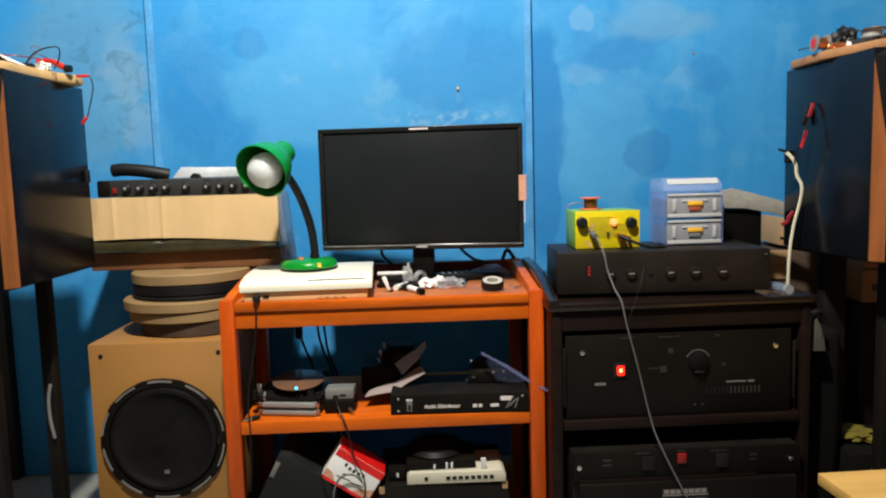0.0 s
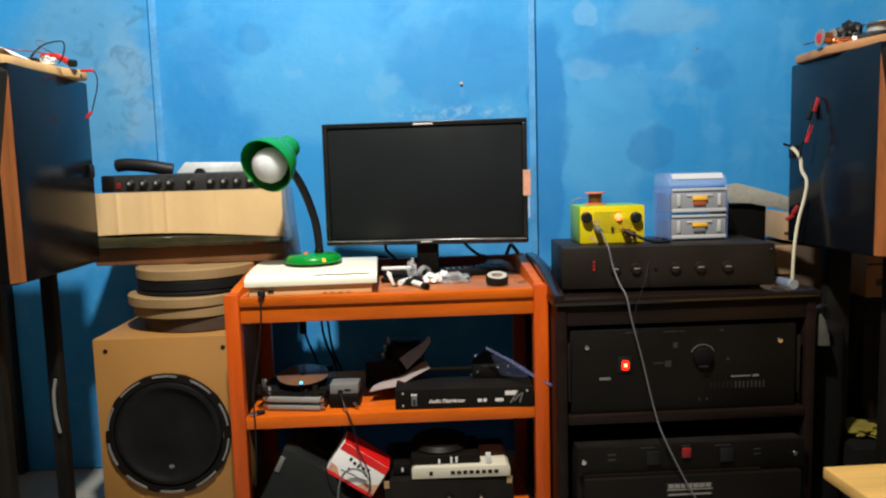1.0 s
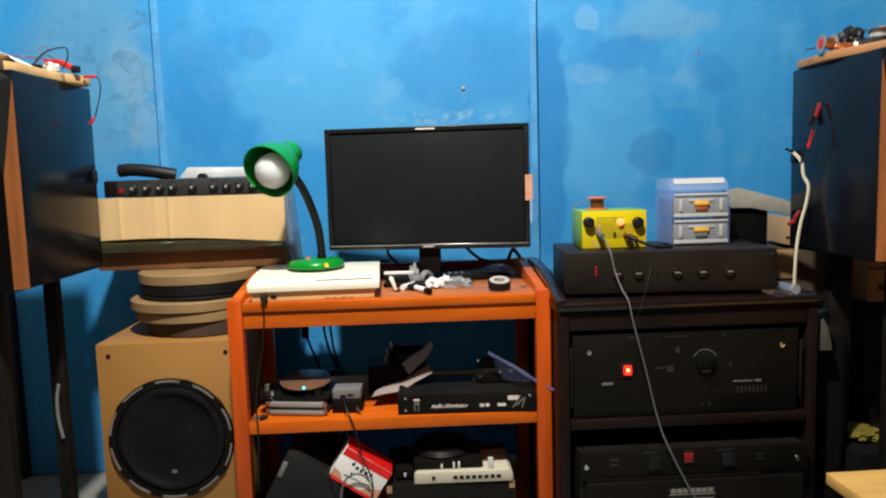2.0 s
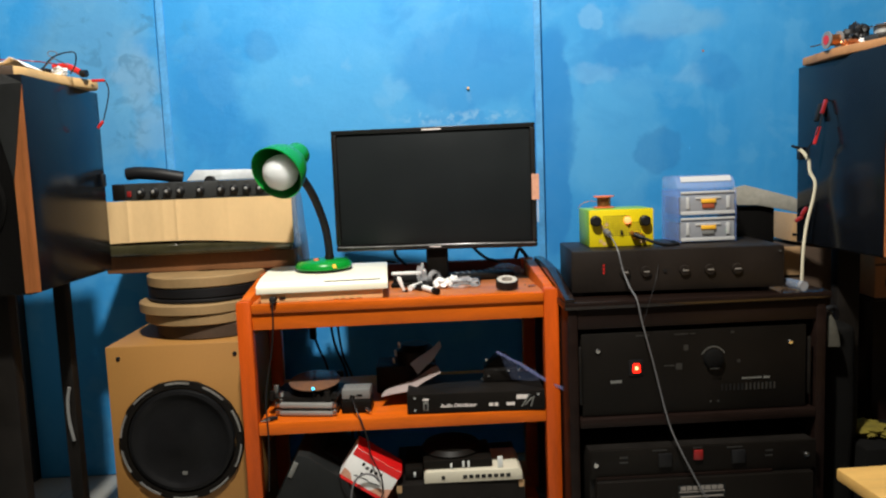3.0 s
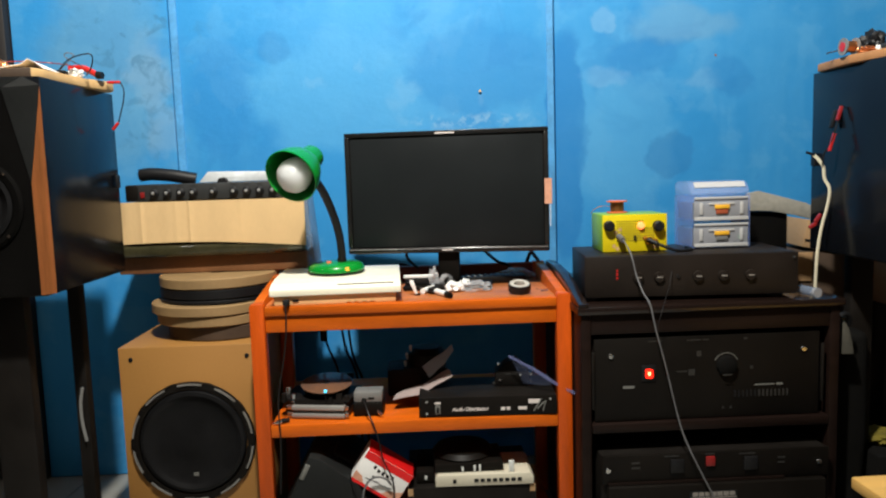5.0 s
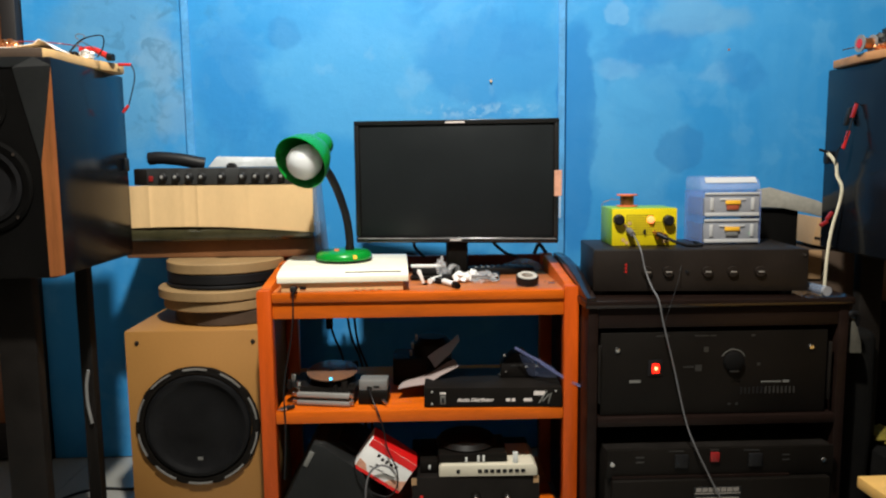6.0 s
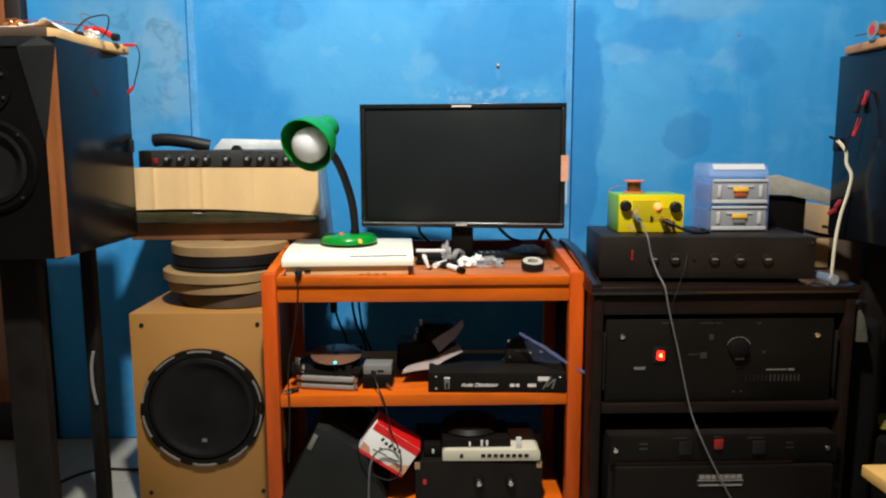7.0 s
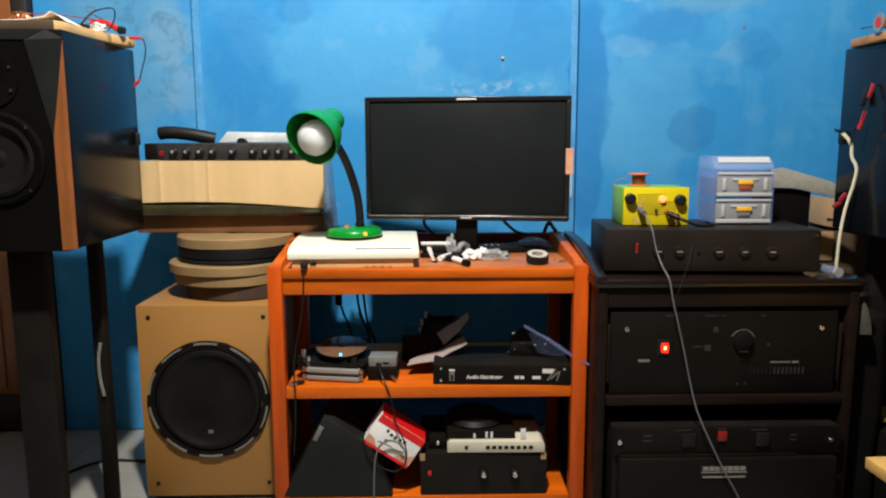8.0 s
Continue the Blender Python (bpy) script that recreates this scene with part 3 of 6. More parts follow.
part("base", lathe(B(), [(0, 0), (0.066, 0), (0.068, 0.004), (0.068, 0.010), (0.064, 0.018), (0.055, 0.023), (0, 0.025)], 48), GREEN, dl)
part("base_ring", lathe(B(), [(0.0665, 0.0001), (0.0685, 0.001), (0.0685, 0.0035), (0.0665, 0.004)], 48), BLACK, dl)
part("switch", lathe(B(), [(0, 0), (0.007, 0), (0.006, 0.005), (0, 0.006)], 16, Matrix.Translation((-0.015, -0.02, 0.023))), ORANGEP, dl, "orange push switch")
part("sticker", box(B(), -0.0045, 0.0045, -0.0006, 0.0, -0.005, 0.005, m=pose(0.032, -0.0592, 0.0125, -28, 0, 28)), LABEL, dl, "small yellow sticker")
neck_pts = [(0.015, -0.005, 0.022), (0.015, -0.006, 0.05), (0.010, -0.012, 0.10), (-0.004, -0.025, 0.155), (-0.018, -0.045, 0.195), (-0.032, -0.060, 0.222)]
part("gooseneck", tube(B(), neck_pts, 0.0096, 14, 10), RUBBER, dl, "black flexible neck")
part("collar", lathe(B(), [(0, 0), (0.011, 0), (0.011, 0.01), (0.0085, 0.014), (0, 0.014)], 20, Matrix.Translation((0.015, -0.005, 0.022))), BLACK, dl)
axis = Vector((0.36, 0.80, 0.42)).normalized()
mouth = Vector((-0.076, -0.138, 0.232))
prof = [(0.0605, 0.0), (0.0625, 0.001), (0.0618, 0.006), (0.057, 0.03), (0.047, 0.055), (0.036, 0.070), (0.030, 0.076), (0.028, 0.105), (0.024, 0.112), (0, 0.113),
        (0, 0.110), (0.022, 0.109), (0.026, 0.104), (0.028, 0.078), (0.034, 0.069), (0.045, 0.054), (0.055, 0.030), (0.0605, 0.0)]
part("shade", lathe(B(), prof, 56, along(mouth, axis)), GREEN, dl, "green bell-shaped metal shade")
part("bulb", lathe(B(), [(0, -0.012), (0.014, -0.010), (0.027, -0.004), (0.036, 0.007), (0.0395, 0.022), (0.037, 0.040), (0.028, 0.060), (0.018, 0.075), (0.014, 0.10), (0, 0.10)], 40, along(mouth + Vector((0.003, 0, -0.005)) + axis * 0.075 - (axis + Vector((0.16, 0.0, 0.09))).normalized() * 0.077, axis + Vector((0.16, 0.0, 0.09)))), FROST, dl, "round white opal bulb, unlit")

# ---- loose parts on the trolley top ----
bits = [
    ("marker_pen", (0.030, 1.54, TOP), -66, "white marker pen with a dark cap"),
    ("marker_pen", (0.00, 1.60, TOP), 60, "pale marker pen among the clutter"),
]
for nm, at, rz, lab in bits:
    pen = thing(nm, at, lab, "pen", rz=rz)
    part("barrel", rod(B(), (-0.03, 0, 0.0075), (0.025, 0, 0.0075), 0.007, seg=16), WHITE, pen)
    part("cap", rod(B(), (0.025, 0, 0.0075), (0.045, 0, 0.0075), 0.0075, 0.007, 16), BLACK, pen)
tw = thing("plastic_spudger", (-0.030, 1.562, TOP), "white plastic spudger standing among small parts", "tool")
part("blade", prism(B(), [(-0.002, 0.0008), (0.004, 0.0008), (-0.006, 0.036), (-0.014, 0.039), (-0.016, 0.032)], 0.003, UPRIGHT, 0.0008), WHITE, tw)
part("foot", box(B(), -0.003, 0.009, -0.004, 0.008, 0.0004, 0.0045, 0.0015), BLACK, tw)
rail = thing("plastic_rail", (-0.025, 1.650, TOP + 0.0125), "white plastic rail raised on a dark strip", "rail", rz=-2)
part("strip", box(B(), -0.032, 0.034, -0.008, 0.008, 0.0005, 0.0165, 0.002), RUBBER, rail, "dark rubber strip")
part("bar", box(B(), -0.036, 0.038, -0.006, 0.006, 0.017, 0.0245, 0.002), WHITE, rail)


def crumpled(name, at, size, material, label, category, seed, squash=0.6, rz=0):
    bm = B()
    bmesh.ops.create_icosphere(bm, subdivisions=4, radius=1)
    for v in bm.verts:
        d = v.co.normalized()
        k = 1 + 0.55 * noise.noise(d * 2.1 + Vector((seed, 0, 0))) + 0.35 * abs(noise.noise(d * 5.0 + Vector((0, seed, 0))))
        v.co = Vector((d.x * k * size[0], d.y * k * size[1], d.z * k * size[2]))
    low = min(v.co.z for v in bm.verts)
    for v in bm.verts:
        v.co.z = max(v.co.z - low * squash, 0.0008)
    return solo(name, bm, material, label, category, at=at, rz=rz, smooth=22)


crumpled("polythene_bag", (0.014, 1.645, TOP), (0.012, 0.010, 0.028), CLEARBAG, "small clear polythene bag of parts", "bag", 1.0)
bag = crumpled("polythene_bag", (0.116, 1.60, TOP), (0.030, 0.024, 0.013), CLEARBAG, "crumpled clear bag with red-printed parts", "bag", 4.0)
part("printed_card", box(B(), -0.012, 0.016, -0.008, 0.008, 0.002, 0.0035, 0.0005), SKIN, bag, "pink printed card")
crumpled("paper_scrap", (0.062, 1.60, TOP), (0.018, 0.016, 0.013), WHITE, "crumpled white tissue scrap", "paper", 7.0)
crumpled("paper_scrap", (0.093, 1.645, TOP), (0.013, 0.010, 0.012), WHITE, "crumpled white paper scrap by the monitor foot", "paper", 9.0)
crumpled("polythene_bag", (0.235, 1.765, TOP), (0.042, 0.020, 0.016), CLEARBAG, "flat clear bag lying by the back rail", "bag", 12.0)
ring = thing("clear_tape_ring", (0.045, 1.655, TOP), "small roll of clear tape standing on edge", "tape", rz=38)
part("roll", lathe(B(), [(0.012, -0.006), (0.018, -0.006), (0.018, 0.006), (0.012, 0.006), (0.012, -0.006)], 32, along((0, 0, 0.0185), (0, 1, 0.15))), CLEARBAG, ring)
crumpled("black_connector", (0.012, 1.575, TOP), (0.014, 0.011, 0.009), RUBBER, "small black connector on the trolley top", "connector", 3.0)
rc = thing("remote_control", (0.17, 1.72, TOP), "black remote control with grey buttons lying flat", "remote control", rz=6)
part("body", box(B(), -0.085, 0.085, -0.024, 0.024, 0.0008, 0.02, 0.006), BLACK, rc)
btn = None
for i in range(9):
    for j in range(3):
        at = pose(-0.066 + i * 0.016, -0.013 + j * 0.013, 0.0195)
        if btn is None:
            btn = part("button", box(B(), -0.004, 0.004, -0.003, 0.003, 0, 0.003, 0.001, seg=1), GREYCASE, rc, at=at)
        else:
            again(btn, rc, at)
tp = thing("tape_roll", (0.213, 1.535, TOP + 0.0066), "roll of black insulating tape propped at a tilt", "tape", rx=14)
part("roll", lathe(B(), [(0.017, 0.001), (0.026, 0.001), (0.0265, 0.003), (0.0265, 0.016), (0.026, 0.018), (0.017, 0.018), (0.017, 0.001)], 36), RUBBER, tp)
part("core", lathe(B(), [(0.013, 0.0008), (0.0168, 0.0008), (0.0168, 0.0186), (0.0235, 0.0186), (0.0235, 0.0192), (0.013, 0.0192), (0.013, 0.0008)], 36), PALE_CORE, tp, "pale cardboard core")
for k, (x, y) in enumerate(((0.268, 1.545), (0.276, 1.56), (0.262, 1.572))):
    sc = thing("screw", (x, y, TOP), "small steel screw lying on the board", "screw", rz=40 * k, group="loose screws")
    part("shank", rod(B(), (0, 0, 0.003), (0.014, 0, 0.003), 0.0018, 0.0012, 8), CHROME, sc)
    part("head", rod(B(), (-0.003, 0, 0.003), (0, 0, 0.003), 0.0029, 0.0022, 10), CHROME, sc)
solo("black_sleeve_cable", tube(B(), [(-0.02, 1.66, 0.607), (0.02, 1.70, 0.607), (0.08, 1.735, 0.608), (0.11, 1.79, 0.607), (0.19, 1.80, 0.607), (0.27, 1.76, 0.607)], 0.004), RUBBER, "black cable lying across the trolley top", "cable")
solo("adapter_plug", tube(B(), [(0.27, 1.80, 0.640), (0.283, 1.80, 0.668), (0.296, 1.795, 0.655), (0.302, 1.79, 0.645)], 0.005), RUBBER, "black plug lead looped over the back rail", "cable")

# ---- middle shelf ----
SH = 0.3345
hs = thing("amplifier_board", (-0.328, 1.492, SH), "small amplifier board on a finned aluminium heatsink", "amplifier board", rz=-10)
part("plate", box(B(), 0, 0.125, 0.004, 0.13, 0.0005, 0.004), ALU, hs)
for z0, z1 in ((0.0042, 0.0130), (0.0215, 0.0310)):
    part("fin", box(B(), -0.0, 0.125, 0.0, 0.12, z0, z1, 0.0015), ALU, hs)
part("web", box(B(), 0.004, 0.121, 0.010, 0.12, 0.0132, 0.0212), GREYCASE, hs)
part("upper_web", box(B(), 0.004, 0.121, 0.012, 0.12, 0.0312, 0.0393), MATT, hs)
part("circuit_board", box(B(), -0.03, 0.135, 0.012, 0.13, 0.0395, 0.043), MATT, hs)
for i, (x, y, h, r) in enumerate(((-0.02, 0.012, 0.022, 0.006), (0.0, 0.02, 0.018, 0.007), (0.11, 0.018, 0.02, 0.008), (0.127, 0.02, 0.016, 0.006), (-0.018, 0.04, 0.03, 0.008), (0.09, 0.014, 0.014, 0.005))):
    part("capacitor", rod(B(), (x, y, 0.036), (x, y, 0.036 + h), r, seg=14), (MATT, CHROME, MATT)[i % 3], hs)
for z in (0.006, 0.012, 0.024, 0.028):
    part("terminal", rod(B(), (-0.012, 0.008, z), (0.004, 0.008, z), 0.003, seg=10), CHROME, hs)
    part("terminal", rod(B(), (0.122, 0.008, z), (0.134, 0.008, z), 0.003, seg=10), CHROME, hs)
part("led", box(B(), 0.080, 0.086, -0.002, 0.004, 0.064, 0.070, 0.001), BLUE_LED, hs, "lit blue indicator")
part("led_stalk", box(B(), 0.0822, 0.0838, 0.001, 0.0026, 0.044, 0.0638), MATT, hs)
part("cover", box(B(), 0.02, 0.112, 0.04, 0.11, 0.0365, 0.062, 0.003), BLACK, hs)
jk = thing("phono_connector", (-0.347, 1.462, SH), "small shiny phono connector with a black sleeve", "connector", rz=35)
part("sleeve", rod(B(), (0.0, 0, 0.006), (0.020, 0, 0.006), 0.0055, 0.004, 14), RUBBER, jk)
part("barrel", rod(B(), (-0.013, 0, 0.006), (0.0, 0, 0.006), 0.0048, seg=16), CHROME, jk)
part("pin", rod(B(), (-0.021, 0, 0.006), (-0.013, 0, 0.006), 0.0018, seg=10), CHROME, jk)
cd = thing("compact_disc", (-0.250, 1.540, SH + 0.069), "grey compact disc with orange sheen in its colour, lying on the amplifier board", "disc", rx=8)
part("disc", lathe(B(), [(0.0075, 0.0), (0.06, 0.0), (0.06, 0.0012), (0.0075, 0.0012), (0.0075, 0.0)], 56), ORANGE_SHEEN_DISC, cd)
gad = thing("power_adapter", (-0.186, 1.495, SH), "grey-white power adapter with a plugged lead", "power adapter", rz=-3)
part("box", box(B(), 0.002, 0.068, 0, 0.05, 0.032, 0.056, 0.003), GREYCASE, gad)
part("lower_box", box(B(), 0.0, 0.07, -0.004, 0.055, 0.0005, 0.0315, 0.004), BLACK, gad)
part("marking", box(B(), 0.012, 0.024, -0.0006, 0.0, 0.036, 0.047, 0, pose(0, 0, 0, 0, 12, 0)), MATT, gad)
part("marking", box(B(), 0.036, 0.050, -0.0006, 0.0, 0.039, 0.044), MATT, gad)
part("jack", rod(B(), (0.058, -0.006, 0.012), (0.07, -0.018, 0.006), 0.004, seg=10), CHROME, gad)
solo("adapter_lead", tube(B(), [(-0.16, 1.49, 0.372), (-0.15, 1.46, 0.355), (-0.135, 1.442, 0.325), (-0.125, 1.44, 0.29), (-0.118, 1.438, 0.25), (-0.098, 1.436, 0.20), (-0.098, 1.436, 0.158), (-0.12, 1.438, 0.135),
                           (-0.155, 1.44, 0.145), (-0.185, 1.441, 0.175), (-0.195, 1.443, 0.22)], 0.0018), RUBBER, "thin dark lead looping over the lower shelf", "cable")
solo("looped_lead", tube(B(), [(-0.102, 1.437, 0.19), (-0.115, 1.436, 0.205), (-0.135, 1.436, 0.21), (-0.155, 1.437, 0.198), (-0.166, 1.438, 0.17), (-0.17, 1.44, 0.13), (-0.172, 1.445, 0.0685)], 0.0024), GREYCORD, "grey lead looped before the red carton", "cable")


def folded(name, pts, material, label, category, thick=0.0015, rough=0.003):
    """A creased sheet from two runs of points."""
    bm = B()
    a = [bm.verts.new(p) for p in pts[0]]
    c = [bm.verts.new(p) for p in pts[1]]
    for i in range(len(a) - 1):
        bm.faces.new((a[i], a[i + 1], c[i + 1], c[i]))
    bmesh.ops.subdivide_edges(bm, edges=bm.edges[:], cuts=3, use_grid_fill=True)
    crumple(bm, rough, 30, 3)
    bmesh.ops.solidify(bm, geom=bm.faces[:], thickness=thick)
    return solo(name, bm, material, label, category, smooth=25)


folded("instruction_leaflet", [[(-0.095, 1.52, 0.363), (-0.03, 1.52, 0.372), (0.050, 1.53, 0.412)], [(-0.088, 1.555, 0.366), (-0.018, 1.555, 0.388), (0.040, 1.55, 0.424)]], LEAFLET, "crumpled pinkish-grey leaflet leaning on a device", "paper")
folded("instruction_leaflet", [[(-0.006, 1.555, 0.402), (0.030, 1.55, 0.434), (0.054, 1.54, 0.470)], [(-0.024, 1.575, 0.424), (0.016, 1.57, 0.452), (0.052, 1.56, 0.480)]], GREYFILM, "folded grey-blue film standing behind the leaflet", "film")
tr = thing("black_transformer", (-0.06, 1.63, SH), "black device with silver screws behind the leaflet", "transformer")
part("body", box(B(), -0.05, 0.10, 0, 0.10, 0.0005, 0.07, 0.006), MATT, tr)
part("cowl", lathe(B(), [(0, 0), (0.05, 0), (0.05, 0.03), (0.035, 0.045), (0, 0.048)], 28, Matrix.Translation((0.05, 0.05, 0.07))), MATT, tr)
for x, z in ((-0.005, 0.09), (0.0, 0.11), (0.01, 0.13)):
    part("stud", rod(B(), (x, -0.004, z), (x, 0.03, z - 0.02), 0.0032, seg=10), GREYBOX, tr)
AX0, AX1 = -0.033, 0.281
ad = thing("audio_distributor", (AX0, 1.464, SH), "low black rack box with white script lettering", "audio unit", rz=-2.3)
part("body", box(B(), 0, 0.315, 0, 0.16, 0.001, 0.046, 0.002), MATT, ad)
part("face", box(B(), 0, 0.315, -0.003, -0.0005, 0.001, 0.046, 0.001), BLACK, ad)
for x, z in ((0.018, 0.038), (0.018, 0.010), (0.30, 0.038)):
    part("screw", rod(B(), (x, -0.005, z), (x, -0.003, z), 0.0028, seg=12), CHROME, ad)
lettering("lettering", "Audio Distributor", 0.0112, PRINT, ad, (0.076, -0.0033, 0.0145))
for x0, x1 in ((0.187, 0.197), (0.200, 0.208), (0.227, 0.246)):
    part("print_bar", box(B(), x0, x1, -0.0037, -0.003, 0.014, 0.021), PRINT, ad)
part("switch_plate", box(B(), 0.037, 0.049, -0.0042, -0.003, 0.008, 0.030, 0.001), AMPPRINT, ad)
part("switch_mark", box(B(), 0.036, 0.050, -0.0042, -0.003, 0.032, 0.036), PRINT, ad)
part("rocker", box(B(), 0.040, 0.046, -0.0065, -0.0043, 0.011, 0.024, 0.001), RUBBER, ad)
part("label", box(B(), 0.250, 0.276, -0.0037, -0.003, 0.028, 0.038), PRINT, ad, "silver label")
lg = B()
for p, q in (((0.262, 0.010), (0.280, 0.038)), ((0.270, 0.014), (0.286, 0.031)), ((0.283, 0.010), (0.290, 0.033))):
    rod(lg, (p[0], -0.0036, p[1]), (q[0], -0.0036, q[1]), 0.0018, seg=6)
part("emblem", lg, AMPPRINT, ad)
rt = thing("small_circuit_unit", (0.150, 1.530, SH + 0.0465), "small black open circuit unit with shiny posts", "circuit unit", rz=-5)
part("body", box(B(), 0, 0.082, 0, 0.06, 0.0005, 0.035, 0.004), MATT, rt)
part("cowl", prism(B(), [(0.005, 0.0352), (0.077, 0.0352), (0.052, 0.062), (0.03, 0.058)], 0.05, Matrix.Translation((0, 0.055, 0)) @ UPRIGHT, 0.002), BLACK, rt)
for x, z in ((-0.003, 0.01), (0.012, 0.016), (0.06, 0.028), (0.085, 0.012), (0.084, 0.03), (0.008, 0.056)):
    part("post", rod(B(), (x, -0.004, z), (x, 0.004, z), 0.0028, seg=8), CHROME, rt)
part("print_bar", box(B(), 0.025, 0.050, -0.001, -0.0002, 0.028, 0.031), DIMPRINT, rt)
folded("acrylic_strip", [[(0.180, 1.50, 0.458), (0.25, 1.47, 0.420), (0.322, 1.443, 0.378)], [(0.180, 1.50, 0.464), (0.25, 1.47, 0.427), (0.322, 1.443, 0.385)]], SHEET, "thin blue-grey plastic strip leaning out past the post", "strip", 0.003)
folded("acrylic_sheet", [[(0.215, 1.52, 0.388), (0.25, 1.51, 0.388), (0.276, 1.50, 0.388)], [(0.186, 1.52, 0.454), (0.235, 1.51, 0.430), (0.272, 1.50, 0.41)]], FILM, "blue translucent plastic sheet leaning on the box", "sheet", 0.002)
for x, tip in ((-0.306, 0.41), (-0.255, 0.40), (-0.237, 0.38)):
    y0 = 1.865
    cb = solo("hanging_plug", tube(B(), [(x, TY1 - 0.02, 0.648), (x, TY1 + 0.012, 0.64), (x + 0.004, y0, 0.56), (x + 0.012, y0, 0.455), (x + 0.022, y0, tip), (x + 0.05, y0, tip - 0.09), (x + 0.055, y0, 0.12), (x + 0.06, y0 + 0.02, 0.005), (x + 0.10, y0 + 0.04, 0.005)], 0.0034), RUBBER, "black lead with a plug hanging behind the trolley", "cable", group="leads behind the trolley")
    part("plug", box(B(), x + 0.001, x + 0.020, y0 - 0.009, y0 + 0.009, 0.430 if x < -0.3 else 0.30, 0.468 if x < -0.3 else 0.338, 0.005), RUBBER, cb)

# ---- bottom shelf ----
BS = 0.068
bcs = thing("black_case", (0, 0, 0), "dark grey sloping case on the bottom shelf", "case")
part("body", prism(B(), [(-0.384, -0.001), (-0.128, -0.001), (-0.176, 0.118), (-0.262, 0.184), (-0.287, 0.190)], 0.24, Matrix.Translation((0, 1.688, BS + 0.0015)) @ UPRIGHT, 0.004), BAFFLE, bcs)
part("tape_strip", box(B(), 0, 0.011, -0.0015, 0.02, 0, 0.038, 0.001, pose(-0.311, 1.4465, BS + 0.142, 0, 27, 0)), AMPPRINT, bcs, "strip of grey tape")
part("rear_ridge", box(B(), -0.26, -0.17, 1.52, 1.69, BS + 0.118, BS + 0.128, 0.002, Matrix.Translation((-0.215, 0, BS + 0.123)) @ Matrix.Rotation(radians(33), 4, "Y") @ Matrix.Translation((0.215, 0, -BS - 0.098))), MATT, bcs)
rb = thing("red_carton", (-0.1235, 1.45, 0.2015), "small red and white product carton tilted on its edge", "carton", ry=34)
part("carton", box(B(), -0.060, 0.060, 0.0, 0.075, -0.040, 0.040, 0.0015), WHITE, rb)
part("print_panel", box(B(), -0.060, 0.060, -0.0006, -0.0001, 0.022, 0.040), REDCARD, rb, "red printed band")
part("print_panel", box(B(), -0.060, 0.060, -0.0006, -0.0001, -0.040, -0.033), REDCARD, rb, "red printed edge")
part("print_panel", prism(B(), [(0.018, -0.0325), (0.060, -0.0325), (0.060, -0.005), (0.045, -0.014), (0.03, -0.018)], 0.0005, Matrix.Translation((0, -0.0001, 0)) @ UPRIGHT), SKIN, rb, "pink printed swash")
part("print_panel", prism(B(), [(-0.060, -0.0325), (-0.03, -0.0325), (-0.042, -0.018), (-0.060, -0.014)], 0.0005, Matrix.Translation((0, -0.0001, 0)) @ UPRIGHT), SKIN, rb, "pink printed swash")
part("top_panel", box(B(), -0.059, 0.059, 0.001, 0.074, 0.0402, 0.0408), REDCARD, rb, "red carton top")
for i, (x, z, w, h) in enumerate(((-0.03, 0.008, 0.006, 0.008), (-0.018, 0.006, 0.007, 0.007), (-0.006, 0.005, 0.006, 0.009), (0.006, 0.006, 0.007, 0.007), (0.019, 0.006, 0.006, 0.008), (-0.022, -0.008, 0.006, 0.005), (-0.035, -0.015, 0.035, 0.002), (0.0, -0.018, 0.03, 0.002))):
    part("print_bar", box(B(), x, x + w, -0.0007, -0.0001, z, z + h, 0, pose(0, 0, 0, 0, 4 - i * 2, 0)), MATT, rb)
ab = thing("small_amplifier", (-0.064, 1.452, BS), "black metal amplifier with two chrome knobs", "amplifier")
part("body", box(B(), 0, 0.296, 0, 0.24, 0.0005, 0.1035, 0.003), MATT, ab)
for x in (0.147, 0.220):
    kn = part("knob", lathe(B(), [(0, 0), (0.012, 0), (0.011, 0.012), (0.009, 0.014), (0, 0.014)], 24, along((x, -0.0002, 0.054), (0, -1, 0))), BLACK, ab)
    part("knob_cap", lathe(B(), [(0, 0), (0.007, 0), (0.005, 0.003), (0, 0.0035)], 20, along((x, -0.0143, 0.054), (0, -1, 0))), CHROME, kn, "chrome knob cap")
part("rocker", box(B(), 0.018, 0.026, -0.003, -0.0002, 0.049, 0.061, 0.001), REDP, ab, "small red rocker switch")
for x in (0.005, 0.287):
    part("corner_tape", box(B(), x - 0.006, x + 0.006, -0.0012, -0.0002, 0.086, 0.103), CARD_MID, ab, "scrap of brown tape")
sw = thing("network_switch", (-0.001, 1.45, BS + 0.1042), "beige eight-port network switch on the amplifier", "network switch", rz=-1)
part("case", prism(B(), [(0, 0.001), (0.226, 0.001), (0.226, 0.02), (0.218, 0.028), (0.006, 0.028), (0, 0.022)], 0.13, Matrix.Translation((0, 0.13, 0)) @ UPRIGHT, 0.0015), BEIGE, sw)
pm = None
for i in range(8):
    at = pose(0.089 + i * 0.0142, -0.0004, 0.010)
    if pm is None:
        pm = part("port", box(B(), 0, 0.0098, -0.0012, 0, 0, 0.008), RUBBER, sw, at=at)
    else:
        again(pm, sw, at)
part("power_socket", box(B(), 0.040, 0.048, -0.0012, 0, 0.009, 0.018), RUBBER, sw)
part("bracket", box(B(), 0.170, 0.182, 0.006, 0.009, 0.0285, 0.056, 0.0008), GREYBOX, sw, "small metal bracket standing up")
